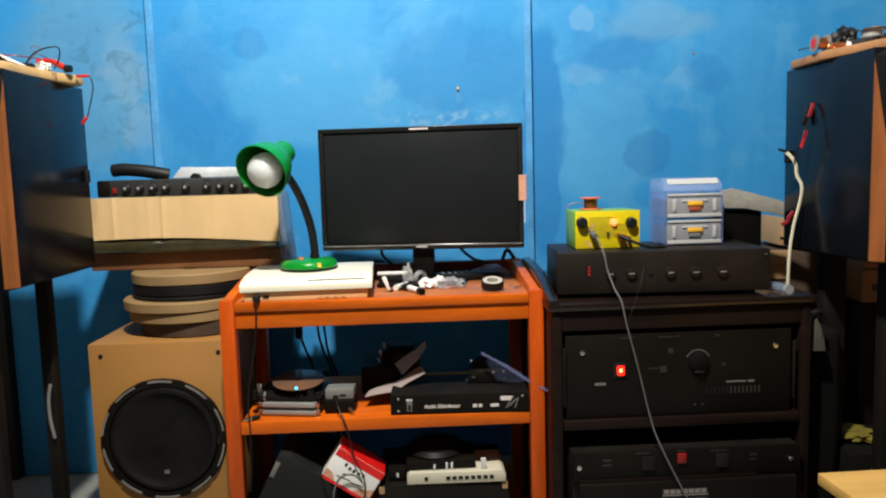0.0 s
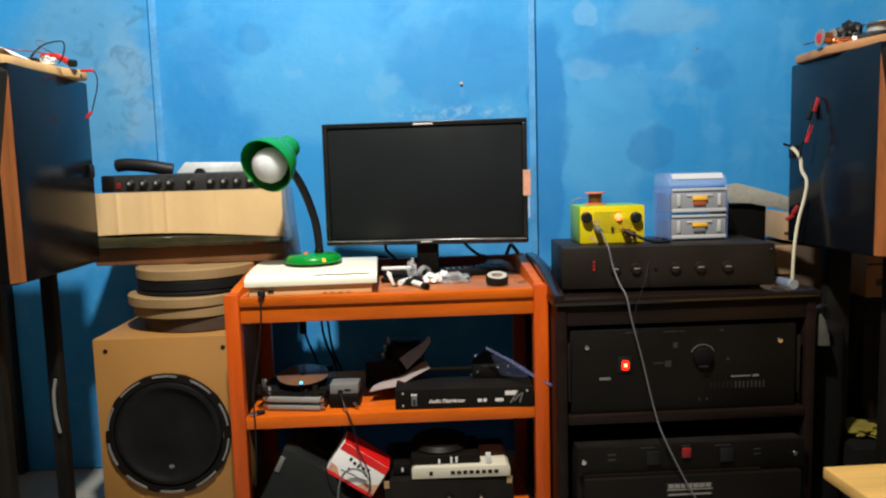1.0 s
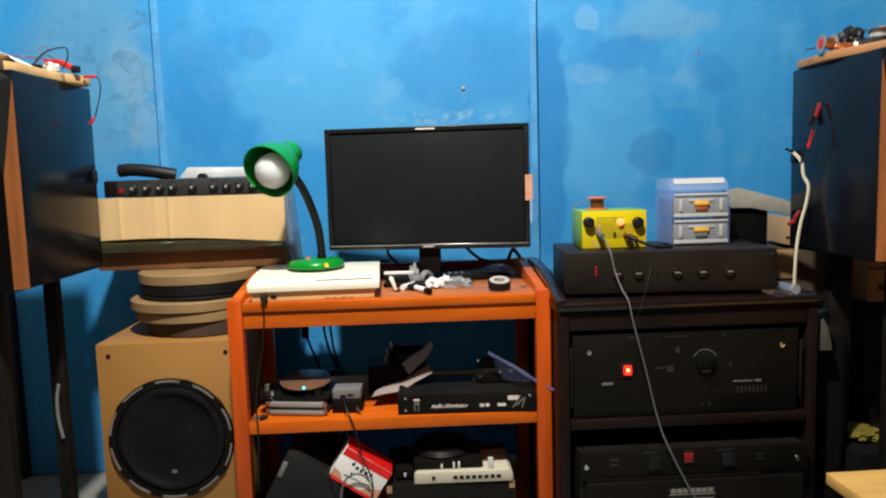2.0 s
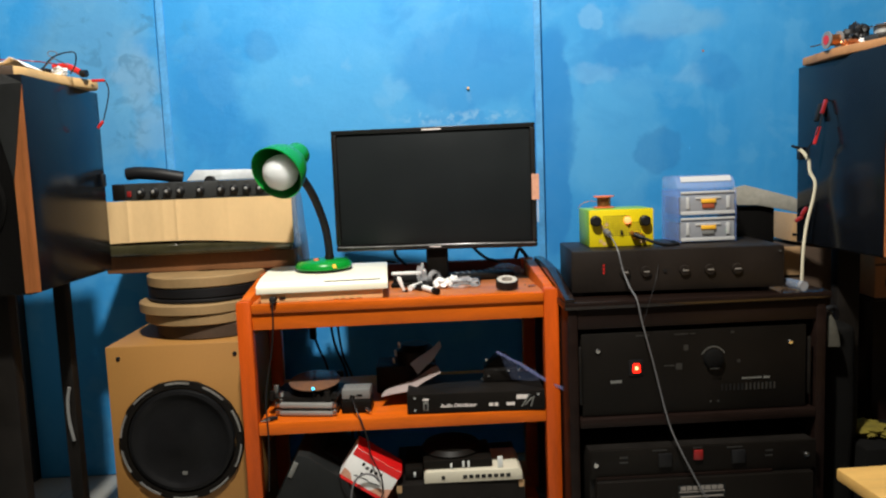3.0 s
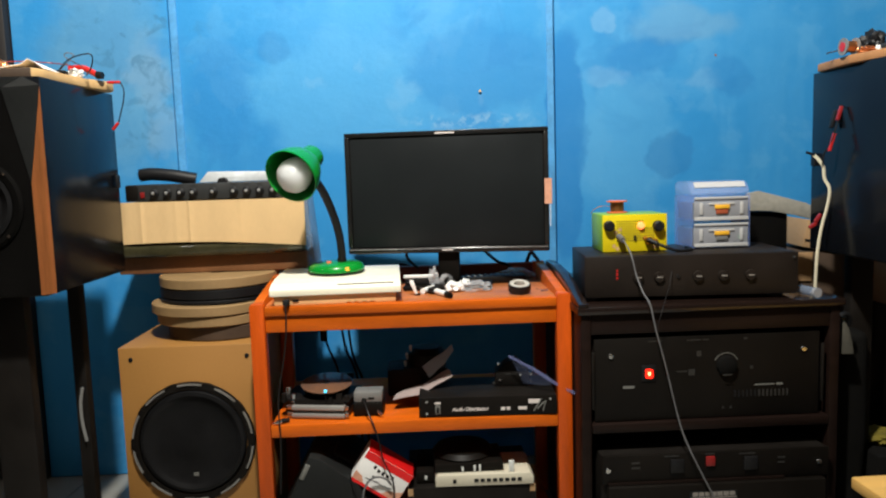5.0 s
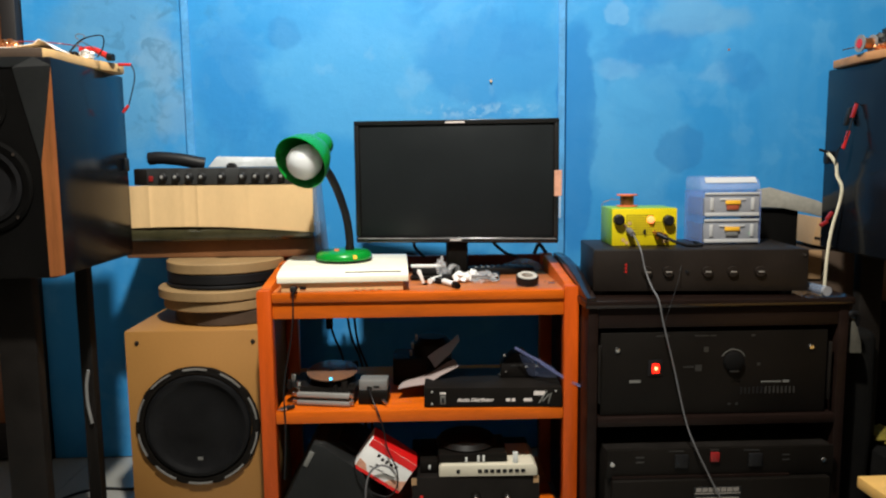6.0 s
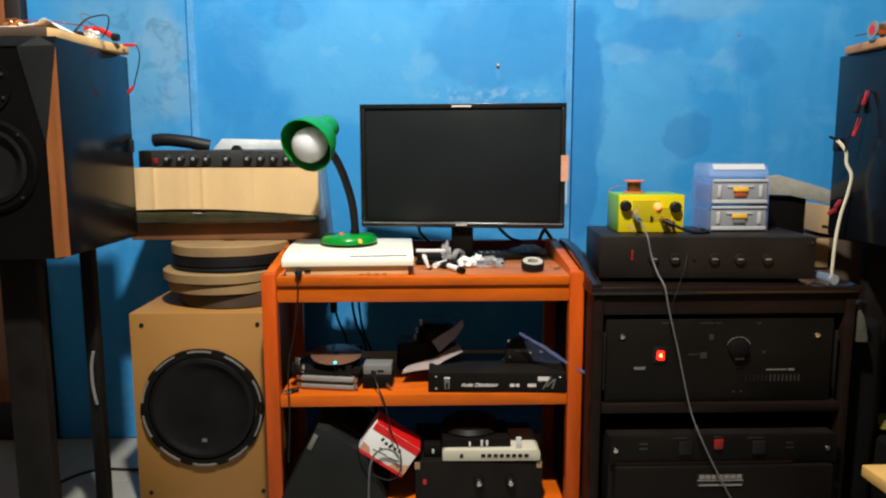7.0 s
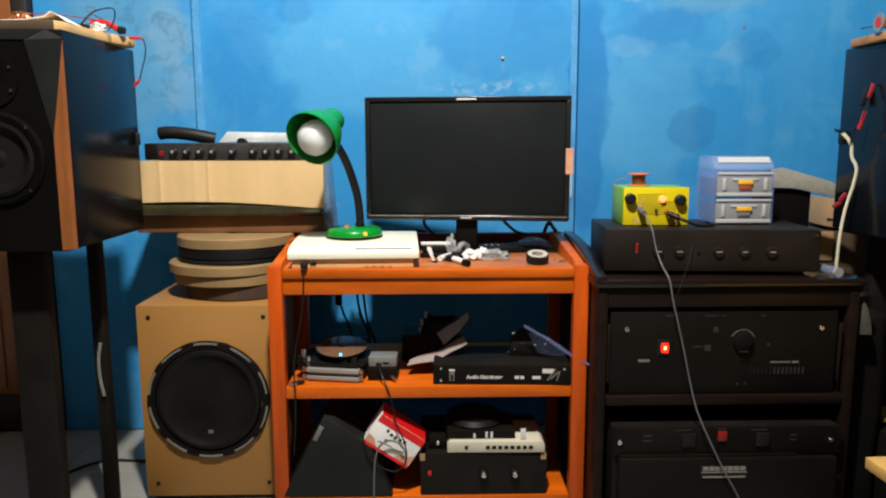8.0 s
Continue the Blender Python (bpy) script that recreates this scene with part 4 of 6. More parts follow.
bd = thing("modem", (-0.045, 1.475, BS + 0.1042), "black glossy modem with bright connectors", "modem")
part("body", box(B(), 0, 0.042, 0, 0.14, 0.0005, 0.030, 0.003), BLACK, bd)
part("connector", box(B(), 0.02, 0.025, -0.003, 0.0, 0.010, 0.02, 0.001), GREYBOX, bd)
bd = thing("modem", (-0.002, 1.462, BS + 0.1042 + 0.0285), "flat black router case stacked on the switch", "modem")
part("body", box(B(), 0.0, 0.160, 0, 0.12, 0.0005, 0.022, 0.004), BLACK, bd)
part("upper_case", lathe(B(), [(0, 0), (0.070, 0), (0.073, 0.004), (0.064, 0.014), (0.03, 0.020), (0, 0.021)], 40, Matrix.Translation((0.07, 0.075, 0.0225))), BLACK, bd, "domed black upper case")
for x, h in ((0.062, 0.014), (0.09, 0.018), (0.102, 0.018)):
    part("pin", box(B(), x, x + 0.005, -0.003, -0.0002, 0.001, h, 0.001), GREYBOX, bd)

# ---- subwoofer with its stack ----
sb = thing("subwoofer", (-0.746, 1.572, 0), "raw wood subwoofer cabinet with a black cone", "subwoofer")
SW, SD, SHT = 0.343, 0.36, 0.499
part("cabinet", box(B(), 0, SW, 0, SD, 0.012, SHT, 0.003), MDF, sb)
for x in (0.02, SW - 0.06):
    for y in (0.02, SD - 0.06):
        part("foot", box(B(), x, x + 0.04, y, y + 0.04, 0, 0.0115, 0.002), RUBBER, sb)
for x in (0.029, 0.304):
    for z in (0.047, 0.470):
        part("screw", lathe(B(), [(0, 0), (0.0055, 0), (0.0045, 0.002), (0, 0.0022)], 16, along((x, -0.0002, z), (0, -1, 0))), RUBBER, sb)
dc = (0.166, 0, 0.264)
drv = part("basket_ring", lathe(B(), [(0.128, 0), (0.147, 0), (0.148, 0.002), (0.146, 0.006), (0.1395, 0.0085), (0.130, 0.008), (0.128, 0)], 72, along((dc[0], -0.0004, dc[2]), (0, -1, 0))), BLACK, sb)
part("cone", lathe(B(), [(0.128, 0.004), (0.124, 0.011), (0.116, 0.013), (0.108, 0.009), (0.102, 0.005), (0.08, 0.003), (0.055, 0.003), (0.04, 0.005), (0.02, 0.007), (0, 0.0075)], 72, along((dc[0], -0.0006, dc[2]), (0, -1, 0))), CONE, drv)
part("emblem", box(B(), dc[0] - 0.005, dc[0] + 0.007, -0.0052, -0.0036, dc[2] - 0.086, dc[2] - 0.078), AMPPRINT, drv)
for k in range(10):
    bm = B()
    ring = []
    for q in range(9):
        t = -0.20 + 0.40 * q / 8
        ring.append([(r * math.sin(t), -0.0092, r * math.cos(t)) for r in (0.1405, 0.1448)])
    for p, q in zip(ring, ring[1:]):
        bm.faces.new([bm.verts.new(v) for v in (p[0], p[1], q[1], q[0])])
    bmesh.ops.remove_doubles(bm, verts=bm.verts, dist=1e-5)
    bmesh.ops.solidify(bm, geom=bm.faces[:], thickness=0.003)
    part("silver_clip", bm, DULLSILVER, drv, "dull silver arc on the basket rim", smooth=0, at=Matrix.Translation((dc[0], 0.0002, dc[2])) @ Matrix.Rotation(radians(36 * k), 4, "Y"))
    tab = prism(B(), [(-0.016, 0.138), (0.016, 0.138), (0.014, 0.1475), (0.0, 0.1490), (-0.014, 0.1475)], 0.008, UPRIGHT, 0.001)
    part("rim_tab", tab, BLACK, drv, at=Matrix.Translation((dc[0], -0.0006, dc[2])) @ Matrix.Rotation(radians(36 * k + 18), 4, "Y"))
solo("floor_lead", tube(B(), [(-0.75, 1.86, 0.004), (-0.83, 1.80, 0.004), (-0.95, 1.80, 0.004), (-1.02, 1.72, 0.004), (-1.05, 1.55, 0.004), (-1.2, 1.45, 0.004)], 0.004), RUBBER, "black lead trailing over the tiles", "cable")

# rings and discs stacked on the subwoofer
z = SHT + 0.0005
for r, h, mt, dx, dy, lab in ((0.143, 0.036, BROWNPLY, 0.012, -0.004, "dark brown wooden disc"), (0.150, 0.026, MDF_RING, -0.005, -0.01, "raw wood ring cut for a loudspeaker"), (0.155, 0.026, MDF_RING, -0.012, -0.012, "raw wood ring with a flaked edge"),
                              (0.148, 0.011, RUBBER, 0.0, 0.0, "black rubber gasket ring"), (0.150, 0.026, RUBBER, 0.002, 0.002, "black loudspeaker surround ring"), (0.150, 0.027, MDF_RING, 0.002, 0.0, "pale wooden ring under the carton")):
    bm = B()
    lathe(bm, [(0.03, 0), (r - 0.004, 0), (r, 0.003), (r, h - 0.003), (r - 0.004, h), (0.03, h), (0.03, 0)], 56)
    for v in bm.verts:
        if v.co.z > 0.002 and mt is MDF_RING:
            v.co.z -= 0.004 * max(0, noise.noise(Vector((v.co.x * 9, v.co.y * 9, dx * 50))))
    solo("wooden_ring" if mt is not RUBBER else "gasket_ring", bm, mt, lab, "ring", at=(-0.543 + dx, 1.752 + dy, z), group="rings on the subwoofer")
    z += h + 0.0004
CZ = z
cb = thing("cardboard_carton", (-0.790, 1.7165, CZ), "open tan cardboard carton with film along its lower side", "carton", rz=-1.5)
CW = 0.484
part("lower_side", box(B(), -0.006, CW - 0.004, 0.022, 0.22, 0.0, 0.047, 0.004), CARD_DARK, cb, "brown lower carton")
fl = B()
box(fl, -0.010, CW - 0.002, -0.008, 0.20, 0.0475, 0.080, 0.012, seg=4)
bmesh.ops.subdivide_edges(fl, edges=fl.edges[:], cuts=2)
crumple(fl, 0.008, 14, 5)
part("film_band", fl, TAPE, cb, "glossy dark packing film")
up = B()
front, creases = [], ((0.072, 0.0035), (0.160, 0.002), (0.196, 0.003), (0.324, 0.001))
for k in range(93):
    x = CW * k / 92
    y = -0.008 + 0.003 * noise.noise(Vector((x * 8, 0, 2.0))) + 0.0008 * noise.noise(Vector((x * 40, 3, 0)))
    y += 0.10 * max(0.0, 0.060 - x) - sum(h * max(0.0, 1 - abs(x - c) / 0.006) for c, h in creases)
    front.append((x, y))
prism(up, front + [(x, y + 0.005) for x, y in reversed(front)], 0.106, Matrix.Translation((0, 0, 0.080)))
for v in up.verts:
    if v.co.z < 0.1:
        v.co.z += 0.007 * math.cos((v.co.x / CW - 0.38) * 3.4) - 0.003 - 0.008 * (v.co.x / CW) ** 2
part("front_flap", up, CARD, cb, "light tan front flap with creases")
part("inner_box", box(B(), 0.003, CW - 0.028, 0.006, 0.215, 0.080, 0.184, 0.002), CARD, cb)
solo("polythene_sleeve", box(B(), 0, 0.016, 0, 0.12, 0, 0.19, 0.003, pose(0, 0, 0, 0, -5, 0)), SLEEVE, "dull clear plastic sleeve beside the carton", "sleeve", at=(-0.306, 1.745, CZ))
MZ = CZ + 0.187
mx = thing("mixer_amplifier", (-0.752, 1.716, MZ), "black mixer amplifier with a row of knobs on a carton", "mixer", rz=-1.5)
part("body", box(B(), 0, 0.405, 0.0, 0.15, 0.0005, 0.043, 0.003), DARKGREY, mx)
part("end_block", box(B(), -0.002, 0.030, -0.006, -0.0003, 0.0008, 0.042, 0.003), BLACK, mx)
part("rocker", box(B(), 0.034, 0.045, -0.0035, -0.0003, 0.010, 0.024, 0.001), REDDIM, mx, "red rocker switch")
kn = None
for x in (0.070, 0.103, 0.136, 0.168, 0.218, 0.270, 0.303, 0.335, 0.368):
    at = pose(x, -0.0004, 0.020)
    if kn is None:
        kn = part("knob", lathe(B(), [(0, 0), (0.011, 0), (0.0105, 0.006), (0.008, 0.008), (0.0075, 0.016), (0, 0.016)], 20, along((0, 0, 0), (0, -1, 0))), RUBBER, mx, at=at)
        kc = part("knob_cap", lathe(B(), [(0, 0), (0.0042, 0), (0.0030, 0.002), (0, 0.003)], 16, along((0.001, -0.0163, 0.001), (0, -1, 0))), ALU, kn, "silver knob cap")
    else:
        k2 = again(kn, mx, at)
        again(kc, k2, Matrix())
    part("print_bar", box(B(), x - 0.008, x + 0.008, -0.0008, -0.0002, 0.037, 0.039), DIMPRINT, mx)
part("bump", rod(B(), (0.238, 0.01, 0.0435), (0.238, 0.05, 0.0435), 0.012, seg=20), RUBBER, mx)
bm = B()
tube(bm, [(0.0, 0.0, 0.024), (0.03, -0.003, 0.026), (0.08, -0.004, 0.021), (0.12, 0.0, 0.013), (0.138, 0.004, 0.0095)], 0.0165, 14, 8)
tube(bm, [(0.0, 0.02, 0.026), (0.05, 0.024, 0.025), (0.11, 0.02, 0.016)], 0.015, 12, 8)
solo("headphone_band", bm, RUBBER, "padded black headband lying on the mixer", "headband", at=(-0.727, 1.752, MZ + 0.0435))
wb = thing("white_adapter_box", (-0.576, 1.735, MZ + 0.0435), "flat white box lying on the mixer", "box", rz=2)
part("body", prism(B(), [(0, 0.0005), (0.20, 0.0005), (0.20, 0.024), (0.024, 0.028)], 0.09, Matrix.Translation((0, 0.09, 0)) @ UPRIGHT, 0.002), WORNWHITE, wb)
part("print_bar", box(B(), 0.05, 0.11, -0.0006, 0, 0.012, 0.0130), GREYBOX, wb)

# ---- loudspeakers on stands ----


def loudspeaker(at, label, turn=0.0):
    """Two-way bookshelf loudspeaker with a facetted baffle and teak wedges at its front corners."""
    s = thing("loudspeaker", at, label, "loudspeaker", rz=turn, group="pair of loudspeakers")
    w, d, h = 0.25, 0.325, 0.41
    part("cabinet", box(B(), 0, w, 0.0, d, 0.0, h, 0.002), GLOSS, s)
    f = -0.022

    def facet(name, pts, mt, lab=""):
        bm = B()
        bm.faces.new([bm.verts.new(p) for p in pts])
        bmesh.ops.solidify(bm, geom=bm.faces[:], thickness=-0.0015)
        bmesh.ops.recalc_face_normals(bm, faces=bm.faces)
        return part(name, bm, mt, s, lab, smooth=0)

    front = [(0.019, 0.0), (w - 0.019, 0.0), (w - 0.019, 0.21), (w - 0.060, 0.388), (0.060, 0.388), (0.019, 0.21)]
    part("baffle", prism(B(), front, 0.018, Matrix.Translation((0, -0.002, 0)) @ UPRIGHT), BAFFLE_BLACK, s)
    facet("wood_wedge", [(w, -0.001, 0), (w, -0.001, 0.392), (w - 0.019, f, 0.21), (w - 0.019, f, 0.0)], TEAK, "teak veneered corner wedge")
    facet("wood_wedge", [(0, -0.001, 0), (0.019, f, 0.0), (0.019, f, 0.21), (0, -0.001, 0.392)], TEAK, "teak veneered corner wedge")
    facet("corner_facet", [(w, -0.001, 0.394), (w - 0.03, -0.001, h), (w - 0.060, f, 0.388), (w - 0.0195, f, 0.212)], BAFFLE)
    facet("corner_facet", [(0, -0.001, 0.394), (0.0195, f, 0.212), (0.060, f, 0.388), (0.03, -0.001, h)], BAFFLE)
    facet("top_facet", [(0.031, -0.001, h), (0.061, f, 0.389), (w - 0.061, f, 0.389), (w - 0.031, -0.001, h)], BAFFLE)
    y0 = -0.0205
    wf = part("woofer_ring", lathe(B(), [(0.066, 0), (0.088, 0), (0.088, 0.003), (0.082, 0.006), (0.070, 0.004), (0.066, 0)], 56, along((w / 2, y0, 0.172), (0, -1, 0))), BAFFLE_BLACK, s)
    part("woofer_cone", lathe(B(), [(0.066, 0.001), (0.070, 0.006), (0.062, 0.008), (0.056, 0.003), (0.03, -0.008), (0.024, -0.006), (0.012, 0.002), (0, 0.004)], 56, along((w / 2, y0 - 0.001, 0.172), (0, -1, 0))), CONE, wf)
    part("recess", lathe(B(), [(0, 0.0002), (0.065, 0.0002)], 40, along((w / 2, y0 + 0.0004, 0.172), (0, -1, 0))), RUBBER, wf)
    for a in (45, 135, 225, 315):
        part("screw", rod(B(), (w / 2 + 0.082 * math.cos(radians(a)), y0 - 0.003, 0.172 + 0.082 * math.sin(radians(a))), (w / 2 + 0.082 * math.cos(radians(a)), y0 - 0.007, 0.172 + 0.082 * math.sin(radians(a))), 0.003, seg=10), CHROME, wf)
    tw = part("tweeter_plate", lathe(B(), [(0, 0), (0.05, 0), (0.05, 0.003), (0.03, 0.003), (0.018, 0.0), (0, 0.0)], 44, along((w / 2, y0, 0.318), (0, -1, 0))), BAFFLE_BLACK, s)
    part("tweeter_dome", lathe(B(), [(0.014, 0), (0.012, 0.005), (0.007, 0.008), (0, 0.009)], 28, along((w / 2, y0 - 0.001, 0.318), (0, -1, 0))), CONE, tw)
    for a in (30, 150, 270, 330):
        part("screw", rod(B(), (w / 2 + 0.042 * math.cos(radians(a)), y0 - 0.003, 0.318 + 0.042 * math.sin(radians(a))), (w / 2 + 0.042 * math.cos(radians(a)), y0 - 0.006, 0.318 + 0.042 * math.sin(radians(a))), 0.003, seg=10), CHROME, tw)
    for x in (-0.004, w + 0.004):
        part("grip", box(B(), x - 0.0035, x + 0.0035, d - 0.025, d - 0.008, 0.195, 0.225, 0.003), RUBBER, s)
    return s


LS = (-0.968, 1.258, 0.684)
RS = (0.917, 1.225, 0.684)
loudspeaker(LS, "glossy black loudspeaker with teak corner wedges on a stand", -0.5)
loudspeaker(RS, "glossy black loudspeaker with teak wedges beside the amplifier rack")


def stand(at, front, rear, label):
    """front and rear: x range and y of the two posts."""
    s = thing("speaker_stand", at, label, "speaker stand", group="pair of speaker stands")
    part("top_plate", box(B(), 0.03, 0.22, 0.02, 0.29, 0.675, 0.6835, 0.002), MATT, s)
    part("front_post", box(B(), front[0], front[1], front[2], front[2] + 0.03, 0.016, 0.6745, 0.004), MATT, s)
    part("rear_post", box(B(), rear[0], rear[1], rear[2], rear[2] + 0.03, 0.016, 0.6745, 0.003), MATT, s)
    part("base_plate", box(B(), -0.02, 0.27, -0.06, 0.30, 0.0, 0.0155, 0.003), MATT, s)
    return s


s1 = stand((LS[0], LS[1], 0), (0.085, 0.160, 0.042), (0.152, 0.180, 0.235), "black two-post speaker stand on the tiles")
part("cable_end", tube(B(), [(0.172, 0.230, 0.43), (0.166, 0.229, 0.395), (0.166, 0.229, 0.35), (0.172, 0.230, 0.305)], 0.0038), GREYCASE, s1, "short pale cable end taped to the post")
stand((RS[0], RS[1], 0), (0.078, 0.15, 0.06), (0.062, 0.116, 0.255), "black two-post speaker stand in the dim corner")

# things on top of the left loudspeaker
LX = -0.975
T1 = LS[2] + 0.4105
ob = thing("mdf_offcut", (LX, LS[1], T1), "raw wood offcut with a dark brown front edge on the loudspeaker", "board")
part("board", prism(B(), [(-0.02, 0.02), (0.234, 0.02), (0.244, 0.045), (0.252, 0.12), (0.263, 0.19), (0.279, 0.232), (0.286, 0.25), (0.285, 0.27), (0.272, 0.29), (0.0, 0.30)], 0.019, None, 0.003), OFFCUT, ob)
part("front_edge", box(B(), -0.02, 0.233, 0.0150, 0.0196, 0.0004, 0.0186, 0.001), BROWNPLY, ob, "dark brown veneered front edge")
TB = T1 + 0.0195
mp_ = thing("test_probe", (LX, LS[1], TB), "red test probe with a black cap", "test probe")
part("grip", tube(B(), [(0.212, 0.225, 0.026), (0.240, 0.222, 0.0265), (0.258, 0.22, 0.019), (0.274, 0.217, 0.010)], 0.0065, 14), REDP, mp_)
part("tip", rod(B(), (0.273, 0.217, 0.0098), (0.285, 0.215, 0.0086), 0.0085, 0.0078, 18), RUBBER, mp_)
folded("paper_scrap", [[(LX + 0.11, LS[1] + 0.032, TB + 0.002), (LX + 0.172, LS[1] + 0.032, TB + 0.003), (LX + 0.207, LS[1] + 0.036, TB + 0.010), (LX + 0.219, LS[1] + 0.036, TB + 0.019), (LX + 0.232, LS[1] + 0.036, TB + 0.013), (LX + 0.242, LS[1] + 0.052, TB + 0.002)], [(LX + 0.10, LS[1] + 0.12, TB + 0.002), (LX + 0.17, LS[1] + 0.12, TB + 0.003), (LX + 0.205, LS[1] + 0.12, TB + 0.005), (LX + 0.217, LS[1] + 0.12, TB + 0.010), (LX + 0.229, LS[1] + 0.12, TB + 0.008), (LX + 0.24, LS[1] + 0.12, TB + 0.002)]], WHITE, "folded white paper lying on the loudspeaker", "paper", 0.001, 0.0008)
crumpled("paper_scrap", (LX + 0.245, LS[1] + 0.175, TB), (0.013, 0.012, 0.010), WHITE, "small torn paper scrap beside the probe", "paper", 17.0)
crumpled("copper_bundle", (LX + 0.141, LS[1] + 0.075, TB), (0.017, 0.014, 0.013), COPPER, "small bundle of copper wire", "wire bundle", 19.0)
solo("battery_holder", box(B(), -0.022, 0.022, -0.010, 0.010, 0.0005, 0.010, 0.003), BLACK, "small black battery holder", "battery holder", at=(LX + 0.222, LS[1] + 0.14, TB), rz=8)
solo("wire_loop", tube(B(), [(LX + 0.226, LS[1] + 0.142, TB + 0.009), (LX + 0.245, LS[1] + 0.142, TB + 0.029), (LX + 0.263, LS[1] + 0.145, TB + 0.039), (LX + 0.288, LS[1] + 0.145, TB + 0.043), (LX + 0.294, LS[1] + 0.15, TB + 0.037), (LX + 0.286, LS[1] + 0.16, TB + 0.018), (LX + 0.262, LS[1] + 0.19, TB + 0.006)], 0.0014), RUBBER, "stiff black wire standing in a loop", "wire")
solo("wire_loop", tube(B(), [(LX + 0.222, LS[1] + 0.15, TB + 0.009), (LX + 0.246, LS[1] + 0.152, TB + 0.032), (LX + 0.255, LS[1] + 0.152, TB + 0.043), (LX + 0.241, LS[1] + 0.152, TB + 0.047), (LX + 0.237, LS[1] + 0.152, TB + 0.040), (LX + 0.255, LS[1] + 0.152, TB + 0.028), (LX + 0.268, LS[1] + 0.17, TB + 0.020)], 0.0010), GREYCORD, "thin grey wire standing in a loop", "wire")
solo("red_wire", tube(B(), [(LX + 0.141, LS[1] + 0.075, TB + 0.012), (LX + 0.127, LS[1] + 0.14, TB + 0.030), (LX + 0.166, LS[1] + 0.142, TB + 0.030), (LX + 0.211, LS[1] + 0.142, TB + 0.026), (LX + 0.228, LS[1] + 0.19, TB + 0.028), (LX + 0.225, LS[1] + 0.225, TB + 0.028)], 0.0012), REDDIM, "thin red wire across the loudspeaker top", "wire")
cw = thing("clip_lead", (LX + 0.284, LS[1] + 0.235, T1 + 0.0125), "black test lead with red crocodile clips hanging from the board", "test lead")
part("lead", tube(B(), [(0.030, 0, 0.003), (0.036, 0, -0.013), (0.034, 0.0, -0.036), (0.024, 0, -0.070), (0.020, 0, -0.084)], 0.0014), RUBBER, cw)
part("clip", box(B(), -0.014, 0.014, -0.003, 0.003, -0.003, 0.003, 0.0015, pose(0.016, 0, 0.003)), REDP, cw)
part("clip", box(B(), -0.010, 0.010, -0.003, 0.003, -0.003, 0.003, 0.0015, pose(0.013, 0, -0.092, 0, -50, 0)), REDP, cw)

# things on top of the right loudspeaker
T3 = RS[2] + 0.4105
bm = B()
prism(bm, [(-0.005, 0.30), (-0.015, 0.16), (0.03, 0.0), (0.10, -0.03), (0.25, -0.02), (0.25, 0.31)], 0.018, None, 0.003)
solo("mdf_offcut", bm, OLDBOARD, "reddish wood offcut lying on the loudspeaker", "board", at=(RS[0], RS[1], T3))
T4 = T3 + 0.0185
sp = thing("wire_spool", (RS[0] - 0.006, RS[1] + 0.175, T4), "small wire spool standing on edge with a red hub", "spool", rz=-90)
part("core", rod(B(), (0, -0.011, 0.0185), (0, 0.011, 0.0185), 0.012, seg=24), COPPER, sp)
for y0 in (-0.0145, 0.0113):
    part("flange", lathe(B(), [(0.005, 0), (0.018, 0), (0.018, 0.003), (0.005, 0.003), (0.005, 0)], 32, along((0, y0, 0.0185), (0, 1, 0))), GREYCASE, sp, "grey spool flange")
part("hub", rod(B(), (0, -0.0155, 0.0185), (0, -0.0146, 0.0185), 0.010, seg=20), REDP, sp, "red hub")
solo("dark_block", box(B(), -0.034, 0.034, -0.026, 0.026, 0.0005, 0.020, 0.004), DARKGREY, "low dark grey block on the board", "block", at=(RS[0] + 0.083, RS[1] + 0.150, T4), rz=12)
sp = thing("wire_spool", (RS[0] + 0.090, RS[1] + 0.150, T4 + 0.0205), "silver-rimmed spool lying on a dark block", "spool")
part("core", rod(B(), (0, 0, 0.003), (0, 0, 0.019), 0.020, seg=28), ALU, sp)
for z0 in (0.0005, 0.0185):
    part("flange", lathe(B(), [(0, z0), (0.027, z0), (0.027, z0 + 0.003), (0, z0 + 0.003)], 36), CHROME, sp, "shiny flange")
part("cap", rod(B(), (0.006, -0.004, 0.0217), (0.006, -0.004, 0.025), 0.010, seg=20), SKIN, sp, "peach cap")
crumpled("tape_wrapped_coil", (RS[0] + 0.056, RS[1] + 0.190, T4), (0.023, 0.020, 0.028), RUBBER, "dark lump of tape-wrapped parts", "parts", 21.0)
crumpled("tape_wrapped_coil", (RS[0] + 0.150, RS[1] + 0.15, T4), (0.026, 0.022, 0.034), RUBBER, "dark tape-wrapped coil on the loudspeaker", "parts", 23.0)
crumpled("paper_scrap", (RS[0] + 0.040, RS[1] + 0.150, T4), (0.006, 0.006, 0.009), WHITE, "tiny white paper scrap beside the coil", "paper", 27.0)
crumpled("copper_bundle", (RS[0] + 0.024, RS[1] + 0.16, T4), (0.018, 0.014, 0.009), COPPER, "small copper wire bundle on the board", "wire bundle", 25.0)
solo("red_wire", tube(B(), [(RS[0] - 0.03, RS[1] + 0.22, T4 + 0.012), (RS[0] - 0.01, RS[1] + 0.21, T4 + 0.016), (RS[0] - 0.004, RS[1] + 0.20, T4 + 0.019)], 0.0014), RUBBER, "thin dark wire springing off the spool", "wire")

